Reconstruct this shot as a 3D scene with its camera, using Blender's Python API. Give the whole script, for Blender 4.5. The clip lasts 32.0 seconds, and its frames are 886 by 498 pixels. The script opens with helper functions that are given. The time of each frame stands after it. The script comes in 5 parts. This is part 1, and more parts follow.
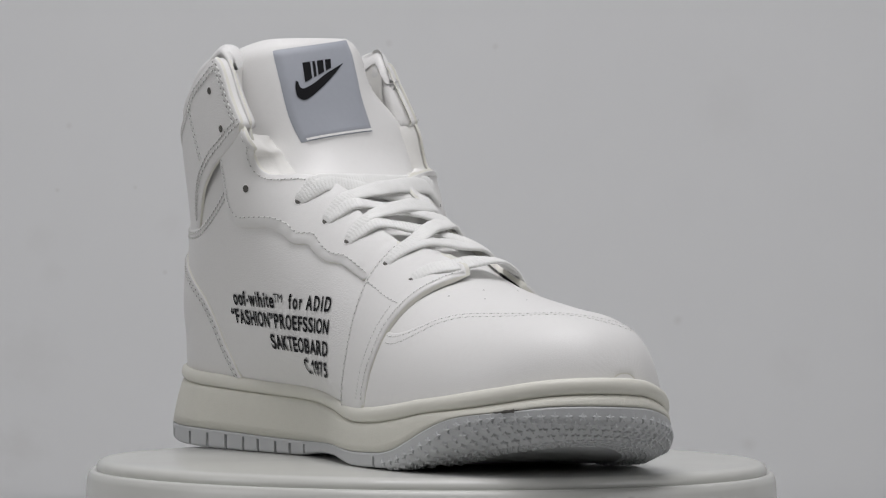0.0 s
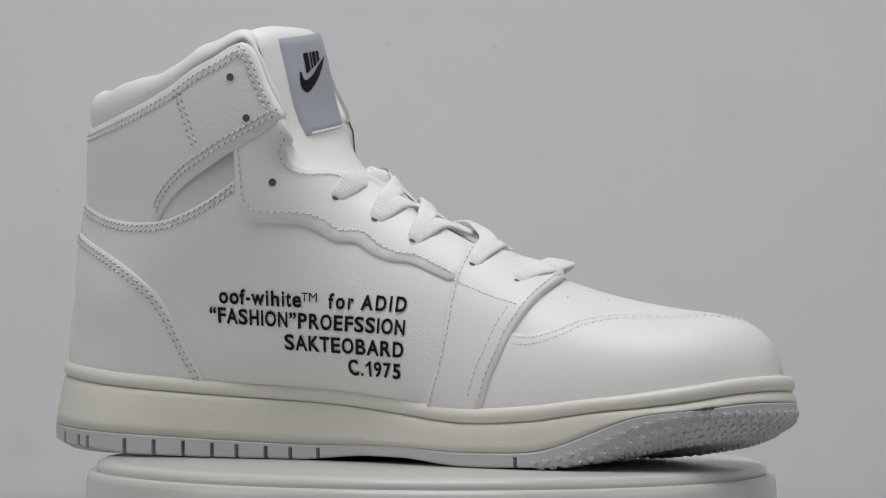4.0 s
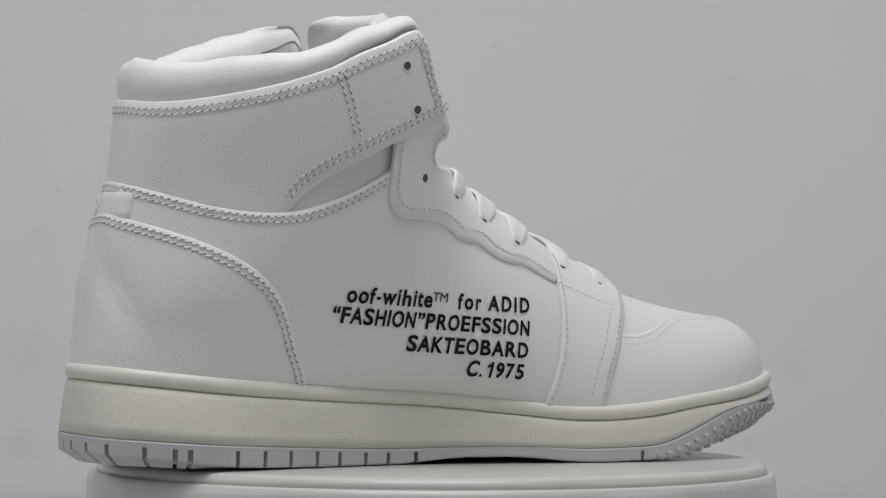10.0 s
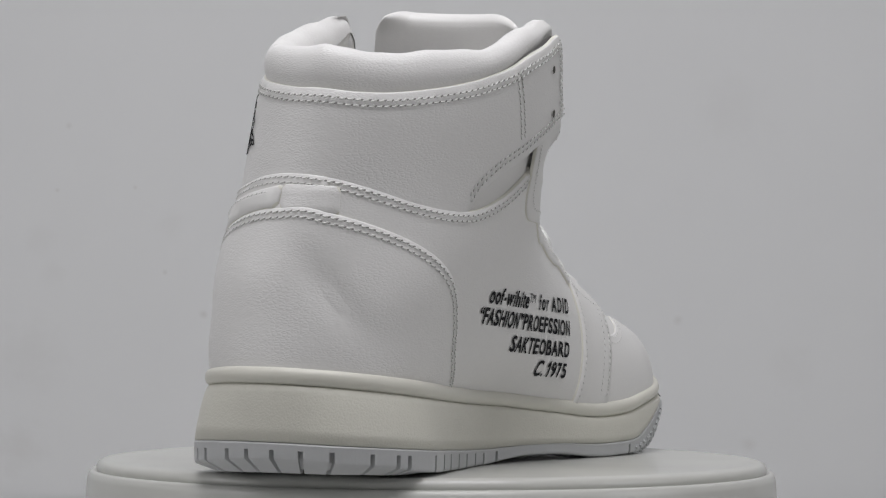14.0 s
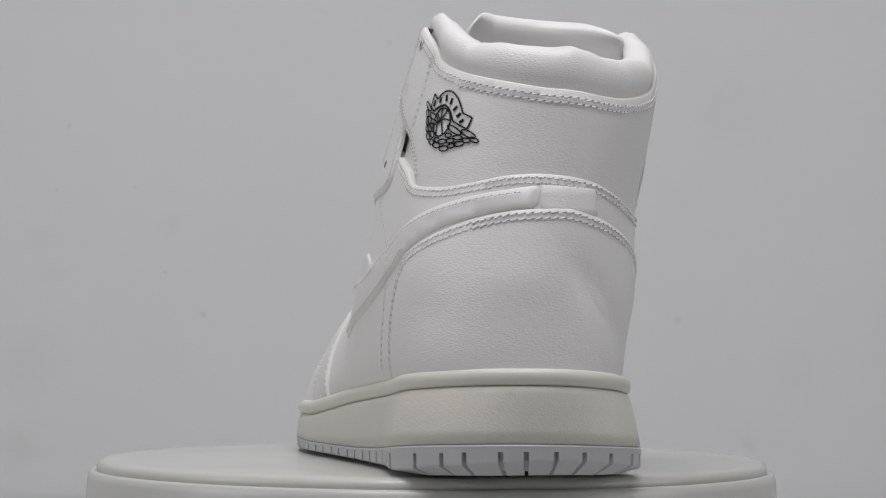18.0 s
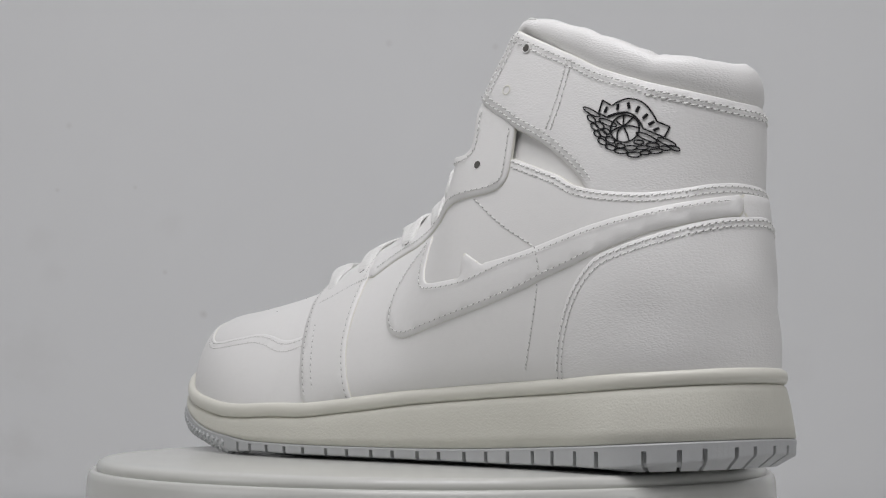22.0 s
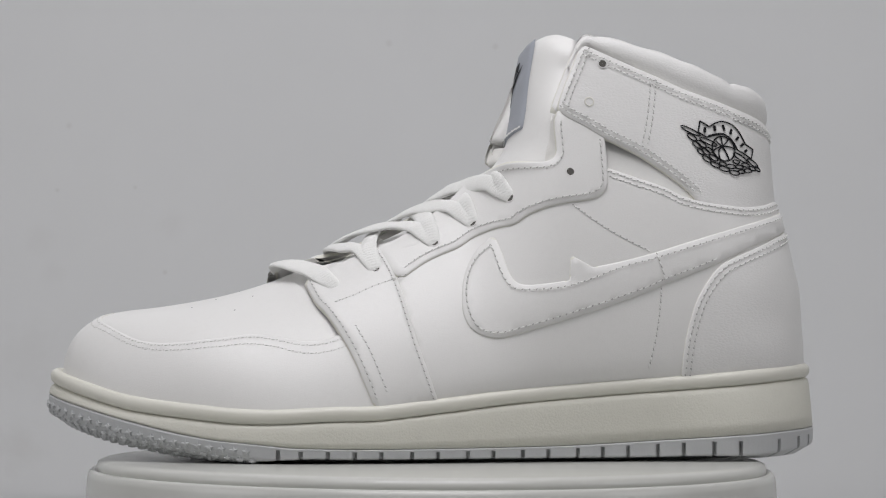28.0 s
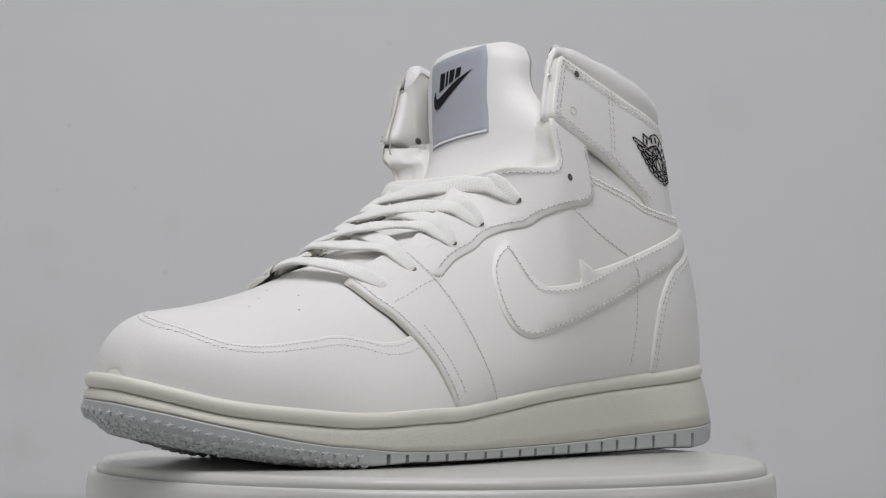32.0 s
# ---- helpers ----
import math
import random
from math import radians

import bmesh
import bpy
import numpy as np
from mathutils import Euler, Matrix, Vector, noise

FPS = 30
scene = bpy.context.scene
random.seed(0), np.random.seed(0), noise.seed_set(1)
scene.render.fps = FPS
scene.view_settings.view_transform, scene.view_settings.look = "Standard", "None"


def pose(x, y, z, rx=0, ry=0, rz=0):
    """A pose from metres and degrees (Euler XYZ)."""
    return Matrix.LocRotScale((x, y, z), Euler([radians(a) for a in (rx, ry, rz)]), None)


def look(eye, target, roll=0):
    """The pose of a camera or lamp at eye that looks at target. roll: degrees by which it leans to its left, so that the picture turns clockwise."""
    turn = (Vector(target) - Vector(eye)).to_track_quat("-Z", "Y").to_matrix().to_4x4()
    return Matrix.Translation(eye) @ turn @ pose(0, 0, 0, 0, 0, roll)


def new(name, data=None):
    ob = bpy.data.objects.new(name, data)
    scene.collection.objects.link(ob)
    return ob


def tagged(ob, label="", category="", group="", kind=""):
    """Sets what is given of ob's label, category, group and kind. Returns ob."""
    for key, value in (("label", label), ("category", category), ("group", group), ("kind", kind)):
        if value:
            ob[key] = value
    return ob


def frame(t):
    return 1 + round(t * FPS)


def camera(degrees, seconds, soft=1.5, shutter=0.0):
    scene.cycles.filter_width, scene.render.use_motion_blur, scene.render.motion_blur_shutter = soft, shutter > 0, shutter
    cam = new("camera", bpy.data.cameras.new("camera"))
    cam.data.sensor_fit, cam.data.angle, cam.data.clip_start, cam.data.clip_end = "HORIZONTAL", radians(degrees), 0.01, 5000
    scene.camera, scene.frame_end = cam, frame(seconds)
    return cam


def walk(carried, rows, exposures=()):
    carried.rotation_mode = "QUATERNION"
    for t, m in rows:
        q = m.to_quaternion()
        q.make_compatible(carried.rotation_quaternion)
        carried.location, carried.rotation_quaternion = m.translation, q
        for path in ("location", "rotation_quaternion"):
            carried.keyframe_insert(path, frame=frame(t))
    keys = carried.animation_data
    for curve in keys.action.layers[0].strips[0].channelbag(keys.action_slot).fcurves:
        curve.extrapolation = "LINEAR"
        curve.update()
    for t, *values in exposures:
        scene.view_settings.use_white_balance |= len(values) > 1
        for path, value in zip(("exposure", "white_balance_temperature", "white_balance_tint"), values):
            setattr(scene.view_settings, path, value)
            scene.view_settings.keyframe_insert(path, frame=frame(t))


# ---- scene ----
# The camera stands still; the stand's top turns with the sneaker on it.
PLATE = 0.050                       # height of the turning plate's top
cam = camera(21.14, 32.0, soft=1.25)
EYE = pose(0, -0.955, PLATE + 0.0516, 90 + 1.93, 0, -0.24) @ pose(0, 0, 0, 0, 0, 0.334)
walk(cam, [(0.0, EYE), (32.0, EYE)], exposures=[(0.0, 0.0), (32.0, 0.0)])

# ---- light ----
world = bpy.data.worlds.new("dim_room")
scene.world = world
world.use_nodes = True
world.node_tree.nodes["Background"].inputs[0].default_value = (0.9, 0.95, 1.0, 1)
world.node_tree.nodes["Background"].inputs[1].default_value = 0.02


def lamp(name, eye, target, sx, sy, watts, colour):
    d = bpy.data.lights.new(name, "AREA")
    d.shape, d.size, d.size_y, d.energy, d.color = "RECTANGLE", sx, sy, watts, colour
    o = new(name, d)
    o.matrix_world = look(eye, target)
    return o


# small lamp over the stand, ceiling fill, two soft side lamps, all unseen
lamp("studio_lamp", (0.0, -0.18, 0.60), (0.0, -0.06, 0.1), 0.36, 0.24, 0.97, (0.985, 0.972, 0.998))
# wide overhead fill, added to brighten the whole set
lamp("ceiling_fill", (-0.05, -0.80, 1.86), (-0.05, -0.80, 0), 1.4, 1.4, 17.5, (0.985, 0.972, 0.998))
# unseen soft lamps, placed to brighten faces turned left and right
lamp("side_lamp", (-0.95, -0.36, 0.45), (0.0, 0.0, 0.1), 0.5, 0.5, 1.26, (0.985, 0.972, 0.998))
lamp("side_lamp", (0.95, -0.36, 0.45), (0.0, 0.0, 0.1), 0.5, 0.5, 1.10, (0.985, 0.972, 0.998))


# ---- materials ----
def nodes_of(name):
    m = bpy.data.materials.new(name)
    m.use_nodes = True
    nt = m.node_tree
    return m, nt, nt.nodes["Principled BSDF"]


def surface(name, colour, rough, var=0.06, scale=60.0, bump=0.0, bump_scale=900.0, sheen=0.0, spec=0.5, kind="NOISE", var2=0.03):
    """A procedural surface: colour with variation at two scales and a fine relief."""
    m, nt, b = nodes_of(name)
    L = nt.links.new
    tc = nt.nodes.new("ShaderNodeTexCoord")
    n1 = nt.nodes.new("ShaderNodeTexNoise")
    n1.inputs["Scale"].default_value = scale
    n1.inputs["Detail"].default_value = 4
    L(tc.outputs["Object"], n1.inputs["Vector"])
    n2 = nt.nodes.new("ShaderNodeTexNoise")
    n2.inputs["Scale"].default_value = scale * 9
    n2.inputs["Detail"].default_value = 3
    L(tc.outputs["Object"], n2.inputs["Vector"])
    add = nt.nodes.new("ShaderNodeMath")
    add.operation = "MULTIPLY_ADD"
    L(n2.outputs["Fac"], add.inputs[0])
    add.inputs[1].default_value = var2 / max(var, 1e-4)
    L(n1.outputs["Fac"], add.inputs[2])
    ramp = nt.nodes.new("ShaderNodeMapRange")
    L(add.outputs[0], ramp.inputs["Value"])
    ramp.inputs["From Min"].default_value, ramp.inputs["From Max"].default_value = 0.3, 1.0
    ramp.inputs["To Min"].default_value, ramp.inputs["To Max"].default_value = 1 - var, 1 + var * 0.3
    mul = nt.nodes.new("ShaderNodeVectorMath")
    mul.operation = "SCALE"
    mul.inputs[0].default_value = colour
    L(ramp.outputs[0], mul.inputs["Scale"])
    L(mul.outputs[0], b.inputs["Base Color"])
    rr = nt.nodes.new("ShaderNodeMapRange")
    L(n1.outputs["Fac"], rr.inputs["Value"])
    rr.inputs["To Min"].default_value, rr.inputs["To Max"].default_value = rough - 0.06, rough + 0.06
    L(rr.outputs[0], b.inputs["Roughness"])
    b.inputs["Specular IOR Level"].default_value = spec
    if sheen:
        b.inputs["Sheen Weight"].default_value = sheen
    if bump:
        if kind == "LEATHER":
            v = nt.nodes.new("ShaderNodeTexVoronoi")
            v.feature = "DISTANCE_TO_EDGE"
            v.inputs["Scale"].default_value = bump_scale
            w = nt.nodes.new("ShaderNodeTexNoise")
            w.inputs["Scale"].default_value = bump_scale * 0.35
            w.inputs["Detail"].default_value = 3
            L(tc.outputs["Object"], w.inputs["Vector"])
            mv = nt.nodes.new("ShaderNodeVectorMath")
            mv.operation = "MULTIPLY_ADD"
            L(w.outputs["Color"], mv.inputs[0])
            mv.inputs[1].default_value = (0.0016, 0.0016, 0.0016)
            L(tc.outputs["Object"], mv.inputs[2])
            flat = nt.nodes.new("ShaderNodeVectorMath")
            flat.operation = "MULTIPLY"
            L(mv.outputs[0], flat.inputs[0])
            flat.inputs[1].default_value = (1.0, 1.0, 2.0)
            L(flat.outputs[0], v.inputs["Vector"])
            fold = nt.nodes.new("ShaderNodeTexNoise")
            fold.inputs["Scale"].default_value = 110
            fold.inputs["Detail"].default_value = 2
            fold.inputs["Distortion"].default_value = 0.6
            L(flat.outputs[0], fold.inputs["Vector"])
            # thin creases between smooth cells, strong in some places and faded in others
            cr = nt.nodes.new("ShaderNodeMapRange")
            cr.interpolation_type = "SMOOTHSTEP"
            L(v.outputs["Distance"], cr.inputs["Value"])
            cr.inputs["From Min"].default_value, cr.inputs["From Max"].default_value = 0.0, 0.30
            fade = nt.nodes.new("ShaderNodeMapRange")
            L(n1.outputs["Fac"], fade.inputs["Value"])
            fade.inputs["From Min"].default_value, fade.inputs["From Max"].default_value = 0.35, 0.65
            fade.inputs["To Min"].default_value, fade.inputs["To Max"].default_value = 0.15, 1.0
            dm = nt.nodes.new("ShaderNodeMath")
            dm.operation = "MULTIPLY"
            L(cr.outputs[0], dm.inputs[0])
            L(fade.outputs[0], dm.inputs[1])
            h = nt.nodes.new("ShaderNodeMath")
            h.operation = "MULTIPLY_ADD"
            L(w.outputs["Fac"], h.inputs[0])
            h.inputs[1].default_value = 0.4
            L(dm.outputs[0], h.inputs[2])
            wide = nt.nodes.new("ShaderNodeMath")
            wide.operation = "MULTIPLY_ADD"
            L(fold.outputs["Fac"], wide.inputs[0])
            wide.inputs[1].default_value = 1.3
            L(h.outputs[0], wide.inputs[2])
            out = wide.outputs[0]
        else:
            w = nt.nodes.new("ShaderNodeTexNoise")
            w.inputs["Scale"].default_value = bump_scale
            w.inputs["Detail"].default_value = 3
            L(tc.outputs["Object"], w.inputs["Vector"])
            out = w.outputs["Fac"]
        bp = nt.nodes.new("ShaderNodeBump")
        bp.inputs["Strength"].default_value = bump
        bp.inputs["Distance"].default_value = 0.0006
        L(out, bp.inputs["Height"])
        L(bp.outputs[0], b.inputs["Normal"])
    return m


LEATHER = surface("white_leather", (0.79, 0.784, 0.772), 0.42, 0.03, 60, 0.16, 520, kind="LEATHER", spec=0.4)
SMOOTH = surface("smooth_white_leather", (0.78, 0.774, 0.760), 0.40, 0.03, 60, 0.08, 950, kind="LEATHER", spec=0.4)
LINING = surface("white_lining", (0.80, 0.79, 0.76), 0.6, 0.04, 40, 0.15, 1400)
CREAM = surface("cream_rubber", (0.66, 0.65, 0.580), 0.5, 0.05, 30, 0.34, 1300)
LIP = surface("cream_welt", (0.70, 0.69, 0.62), 0.42, 0.03, 30, 0.06, 900)
RUBBER = surface("grey_rubber", (0.50, 0.51, 0.515), 0.45, 0.06, 40, 0.1, 1200)
THREAD = surface("thread", (0.78, 0.78, 0.76), 0.7, 0.08, 300)
LACE = surface("white_lace", (0.82, 0.82, 0.80), 0.85, 0.07, 200, 0.4, 1500, sheen=0.2)
FABRIC = surface("grey_satin", (0.38, 0.40, 0.445), 0.5, 0.05, 60, 0.12, 3000)
INK = surface("black_print", (0.010, 0.010, 0.012), 0.6, 0.1, 200, spec=0.15)
EDGE = surface("raw_edge", (0.74, 0.73, 0.66), 0.65, 0.06, 120)
# greys that paint the shade in and beside needle holes, three depths
NEEDLE_SHADE_DARK = surface("deep_needle_shade", (0.31, 0.305, 0.29), 0.8, 0.1, 200)
NEEDLE_SHADE_PALE = surface("pale_needle_shade", (0.55, 0.54, 0.52), 0.8, 0.1, 200)
NEEDLE_SHADE = surface("needle_shade", (0.40, 0.395, 0.38), 0.8, 0.1, 200)
# near-black that paints the shade inside eyelets, perforations and the sole's gap
HOLE_SHADE = surface("hole_shade", (0.10, 0.095, 0.085), 0.8, 0.1, 200)
PLASTIC = surface("white_plastic", (0.575, 0.578, 0.548), 0.22, 0.03, 12)
PAINT = surface("painted_wall", (0.795, 0.803, 0.808), 0.75, 0.05, 3, 0.08, 60, var2=0.012)

# grey of the unseen added walls, set to limit bounced light
BOUNCE_GREY = surface("bounce_grey", (0.42, 0.42, 0.41), 0.8, 0.05, 3, 0.08, 60, var2=0.012)


def stained(m, spots):
    """Faint greyish-brown marks on a wall: each a soft uneven blot at (x, z) with a size and a strength."""
    nt = m.node_tree
    b = nt.nodes["Principled BSDF"]
    geo = nt.nodes.new("ShaderNodeNewGeometry")
    rag = nt.nodes.new("ShaderNodeTexNoise")
    rag.inputs["Scale"].default_value, rag.inputs["Detail"].default_value = 90, 4
    nt.links.new(geo.outputs["Position"], rag.inputs["Vector"])
    last = b.inputs["Base Color"].links[0].from_socket
    for x, y, z, r, k in spots:
        d = nt.nodes.new("ShaderNodeVectorMath")
        d.operation = "DISTANCE"
        nt.links.new(geo.outputs["Position"], d.inputs[0])
        d.inputs[1].default_value = (x, y, z)
        add = nt.nodes.new("ShaderNodeMath")
        add.operation = "MULTIPLY_ADD"
        nt.links.new(rag.outputs["Fac"], add.inputs[0])
        add.inputs[1].default_value = r * 1.2
        nt.links.new(d.outputs["Value"], add.inputs[2])
        mr = nt.nodes.new("ShaderNodeMapRange")
        mr.interpolation_type = "SMOOTHSTEP"
        nt.links.new(add.outputs[0], mr.inputs["Value"])
        mr.inputs["From Min"].default_value, mr.inputs["From Max"].default_value = r * 0.6, r * 1.7
        mr.inputs["To Min"].default_value, mr.inputs["To Max"].default_value = k, 0.0
        mix = nt.nodes.new("ShaderNodeMix")
        mix.data_type = "RGBA"
        nt.links.new(mr.outputs[0], mix.inputs["Factor"])
        nt.links.new(last, mix.inputs["A"])
        mix.inputs["B"].default_value = (0.40, 0.37, 0.33, 1)
        last = mix.outputs["Result"]
    nt.links.new(last, b.inputs["Base Color"])


SPOTS = (
    (0.0384, 0.54, 0.2801, 0.0026, 0.14),
    (-0.0287, 0.54, 0.2819, 0.0026, 0.12),
    (-0.1441, 0.54, 0.1098, 0.0035, 0.23),
    (0.1547, 0.54, 0.108, 0.004, 0.16),
    (-0.2478, 0.54, 0.1566, 0.012, 0.05),
    (-0.2389, 0.54, 0.1359, 0.01, 0.05),
    (-0.23, 0.54, 0.2286, 0.003, 0.16),
    (-0.1685, 0.54, 0.1362, 0.002, 0.16),
    (-0.188, 0.54, 0.1898, 0.002, 0.16),
    (-0.2585, 0.54, 0.026, 0.02, 0.11),
    (0.1995, 0.54, 0.0304, 0.006, 0.14),
    (-0.2371, 0.54, 0.1876, 0.002, 0.18),
    (-0.166, 0.54, 0.1676, 0.012, 0.06),
    (0.1873, 0.54, 0.237, 0.03, 0.05),
    (-0.2514, 0.54, 0.0827, 0.03, 0.07),
    (0.2249, 0.54, 0.0799, 0.02, 0.05),
)
stained(PAINT, SPOTS)
TABLE = surface("white_table_top", (0.50, 0.50, 0.49), 0.4, 0.04, 5, 0.03, 60)
FLOOR = surface("grey_floor", (0.35, 0.35, 0.35), 0.5, 0.06, 5, 0.03, 60)

# ---- the sneaker's surface, in metres: x from heel to toe, y to its left, z up ----
# SURF-BEGIN
AX, AY = 0.15953, 0.00498            # the turning axis in the sneaker's plan
TIP, HEEL_L = 0.3112, 0.045


def sstep(a, b, x):
    u = np.clip((np.asarray(x, float) - a) / (b - a), 0, 1)
    return u * u * (3 - 2 * u)


def curve(pts):
    """A monotone cubic through (x, y) knots, as a function of arrays."""
    X, Y = np.array(pts, float).T
    h, d = np.diff(X), np.diff(Y) / np.diff(X)
    m = np.zeros(len(X))
    for i in range(1, len(X) - 1):
        if d[i - 1] * d[i] > 0:
            w1, w2 = 2 * h[i] + h[i - 1], h[i] + 2 * h[i - 1]
            m[i] = (w1 + w2) / (w1 / d[i - 1] + w2 / d[i])
    m[0], m[-1] = d[0], d[-1]

    def f(x):
        x = np.clip(np.asarray(x, float), X[0], X[-1])
        i = np.clip(np.searchsorted(X, x, side="right") - 1, 0, len(X) - 2)
        t = (x - X[i]) / h[i]
        return ((2 * t**3 - 3 * t**2 + 1) * Y[i] + (t**3 - 2 * t**2 + t) * h[i] * m[i]
                + (-2 * t**3 + 3 * t**2) * Y[i + 1] + (t**3 - t**2) * h[i] * m[i + 1])
    return f


def patch(xs, zs, rows):
    """A smooth cubic surface over (x, z) fitted to a small table, in millimetres."""
    xs, zs = np.array(xs) / 1000, np.array(zs) / 1000
    gx, gz = np.meshgrid(xs, zs)
    v = np.array(rows, float) / 1000

    def basis(x, z):
        u, w = (x - 0.12) / 0.1, (z - 0.09) / 0.07
        return np.stack([u**i * w**j for i in range(4) for j in range(4) if i + j < 5], -1)
    k = np.linalg.lstsq(basis(gx.ravel(), gz.ravel()), v.ravel(), rcond=None)[0]
    return lambda x, z: basis(np.clip(x, 0.02, 0.225), np.clip(z, 0.02, 0.175)) @ k


GX, GZ = (30, 80, 125, 170, 220), (30, 55, 80, 105, 135, 165)
WALL_R = patch(GX, GZ, ((-37.5, -37, -41, -49.5, -56), (-40.7, -44.3, -49.5, -52.5, -56), (-47, -51, -53, -54, -55),
                        (-51, -56, -57, -55, -53), (-56, -63, -64, -57, -51), (-58, -65, -65, -58, -51)))
WALL_L = patch(GX, GZ, ((39, 40, 42.5, 48, 50), (39.5, 41.5, 44, 47.5, 50), (37, 39, 41, 44, 48),
                        (34, 36, 34.5, 38, 44), (29, 27.5, 26, 30, 38), (24, 21, 19, 24, 30)))
BACK = curve(((0.015, 0.0025), (0.037, 0.0042), (0.049, 0.0051), (0.069, 0.0073), (0.09, 0.0100), (0.105, 0.0128), (0.135, 0.0145), (0.155, 0.0155)))
BASE_R = curve(((0.02, -0.0425), (0.045, -0.0424), (0.085, -0.0383), (0.12, -0.0350), (0.15, -0.0405), (0.18, -0.0510), (0.205, -0.0575), (0.225, -0.0600), (0.31, -0.0600)))
BASE_L = curve(((0.02, 0.0415), (0.045, 0.0425), (0.08, 0.0410), (0.12, 0.0435), (0.16, 0.0478), (0.19, 0.0508), (0.21, 0.0510), (0.31, 0.0510)))
SOLE_TOP = curve(((0, 0.0383), (0.05, 0.0338), (0.1, 0.0303), (0.135, 0.0279), (0.165, 0.0247), (0.195, 0.0220), (0.22, 0.0222), (0.25, 0.0242), (0.28, 0.0287), (0.30, 0.0328), (0.3115, 0.0345)))
OUT_TOP = curve(((0, 0.0128), (0.06, 0.0088), (0.127, 0.0060), (0.19, 0.0055), (0.218, 0.0060), (0.244, 0.0102), (0.282, 0.0196), (0.30, 0.0232), (0.3115, 0.0245)))
SOLE_LOW = curve(((0, 0.0068), (0.01, 0.0052), (0.022, 0.0040), (0.03, 0.0030), (0.047, 0.0012), (0.06, 0.0005), (0.09, 0.0), (0.20, 0.0), (0.22, 0.0006), (0.245, 0.0018), (0.277, 0.0062), (0.298, 0.0106), (0.3085, 0.0140)))
RIDGE = curve(((0.09, 0.156), (0.105, 0.143), (0.12, 0.132), (0.13, 0.124), (0.145, 0.1145), (0.16, 0.104), (0.18, 0.092), (0.2, 0.081), (0.2237, 0.0700), (0.246, 0.0635), (0.268, 0.0595), (0.282, 0.0577),
               (0.290, 0.0555), (0.296, 0.0520), (0.301, 0.0470), (0.3040, 0.0410), (0.3055, 0.0345)))


def middle(x, z):
    k = sstep(0.12, 0.18, x)
    return (-0.004 - 0.009 * sstep(0.05, 0.13, z)) * (1 - k) - 0.012 * k


def tip_round(x, side, tip):
    x1, p = (0.24, 2.0) if side < 0 else (0.21, 1.7)
    u = np.clip((x - x1) / (tip - x1), 0, 1)
    return (1 - u**p) ** (1 / p)


def foot(x, side, inset=0.0):
    """The plan's edge at x before the heel's rounding; side -1 is the lettered side."""
    yc = middle(x, 0.03)
    b = np.where(side < 0, BASE_R(x) + inset, BASE_L(x) - inset)
    return yc + (b - yc) * np.where(side < 0, tip_round(x, -1, TIP - 1.75 * inset), tip_round(x, 1, TIP - 1.75 * inset))


def boxy(x, side):
    """How square the arch over the foot is: the lettered side stands up, the other slopes in."""
    return np.where(side < 0, 2.3 + 0 * x, 1.6 + 0.6 * sstep(0.21, 0.265, x))


def wall_y(x, z, side):
    """How far out the upper stands at (x, z), before the heel's rounding."""
    yc = middle(x, z)
    b = np.where(side < 0, WALL_R(x, z), WALL_L(x, z))
    up = 0.8 * np.clip(z - SOLE_TOP(x) + 0.002, 0, None)
    lim = np.where(side < 0, BASE_R(x) + 0.0030 - up, BASE_L(x) - 0.0030 + up)
    d = (lim - b) * side
    b = lim - side * 0.5 * (d + np.sqrt(d * d + 0.002**2))
    s = sstep(0.165, 0.215, x)
    b = b * (1 - s) + foot(x, side, 0.003) * s
    z0 = SOLE_TOP(x) - 0.004
    q = np.clip((z - z0) / (RIDGE(x) + 0.002 - z0), 0, 0.985)
    n = boxy(x, side)
    e = (1 - q**n) ** (1 / n)
    k = np.where(side < 0, sstep(0.105, 0.15, x), sstep(0.115, 0.15, x))
    k = k * (1 - sstep(0.112, 0.128, z))
    return yc + (b - yc) * (1 - k + k * e)


ARC = 0.066                           # the heel's rounding, unrolled, on either side


def rear(a, z):
    """Unrolled quarter and shaft: a runs from the heel's middle, + to the lettered side, - to the other."""
    a, z = np.asarray(a, float), np.asarray(z, float)
    side = np.where(a >= 0, -1.0, 1.0)
    r = np.abs(a)
    ph = np.clip(r / ARC, 0, 1) * math.pi / 2
    xb = BACK(z)
    x = np.where(r < ARC, xb + HEEL_L * (1 - np.cos(ph)), xb + HEEL_L + (r - ARC))
    yc = middle(x, z)
    long = np.where(side < 0, 0.045 + 0.036 * sstep(0.055, 0.105, z), 0.045 + 0.006 * sstep(0.06, 0.1, z))
    u = np.clip((x - xb) / long, 0, 1)
    y = yc + (wall_y(x, z, side) - yc) * np.sqrt(np.clip(1 - (1 - u) ** 2, 0, 1))
    return np.stack([x, y, z + 0 * x], -1)


def fore(x, g):
    """The forefoot: g from -1 (lettered side, at the sole) over 0 (the ridge) to 1."""
    x, g = np.asarray(x, float), np.asarray(g, float)
    side = np.where(g < 0, -1.0, 1.0)
    ps = (1 - np.abs(g)) * math.pi / 2
    n = boxy(x, side)
    yc = middle(x, 0.05)
    z0 = SOLE_TOP(x) - 0.004
    y = yc + (foot(x, side, 0.003) - yc) * np.cos(ps).clip(0, 1) ** (2 / n)
    z = z0 + (RIDGE(x) - z0) * np.sin(ps).clip(0, 1) ** (2 / n)
    return np.stack([x, y, z], -1)
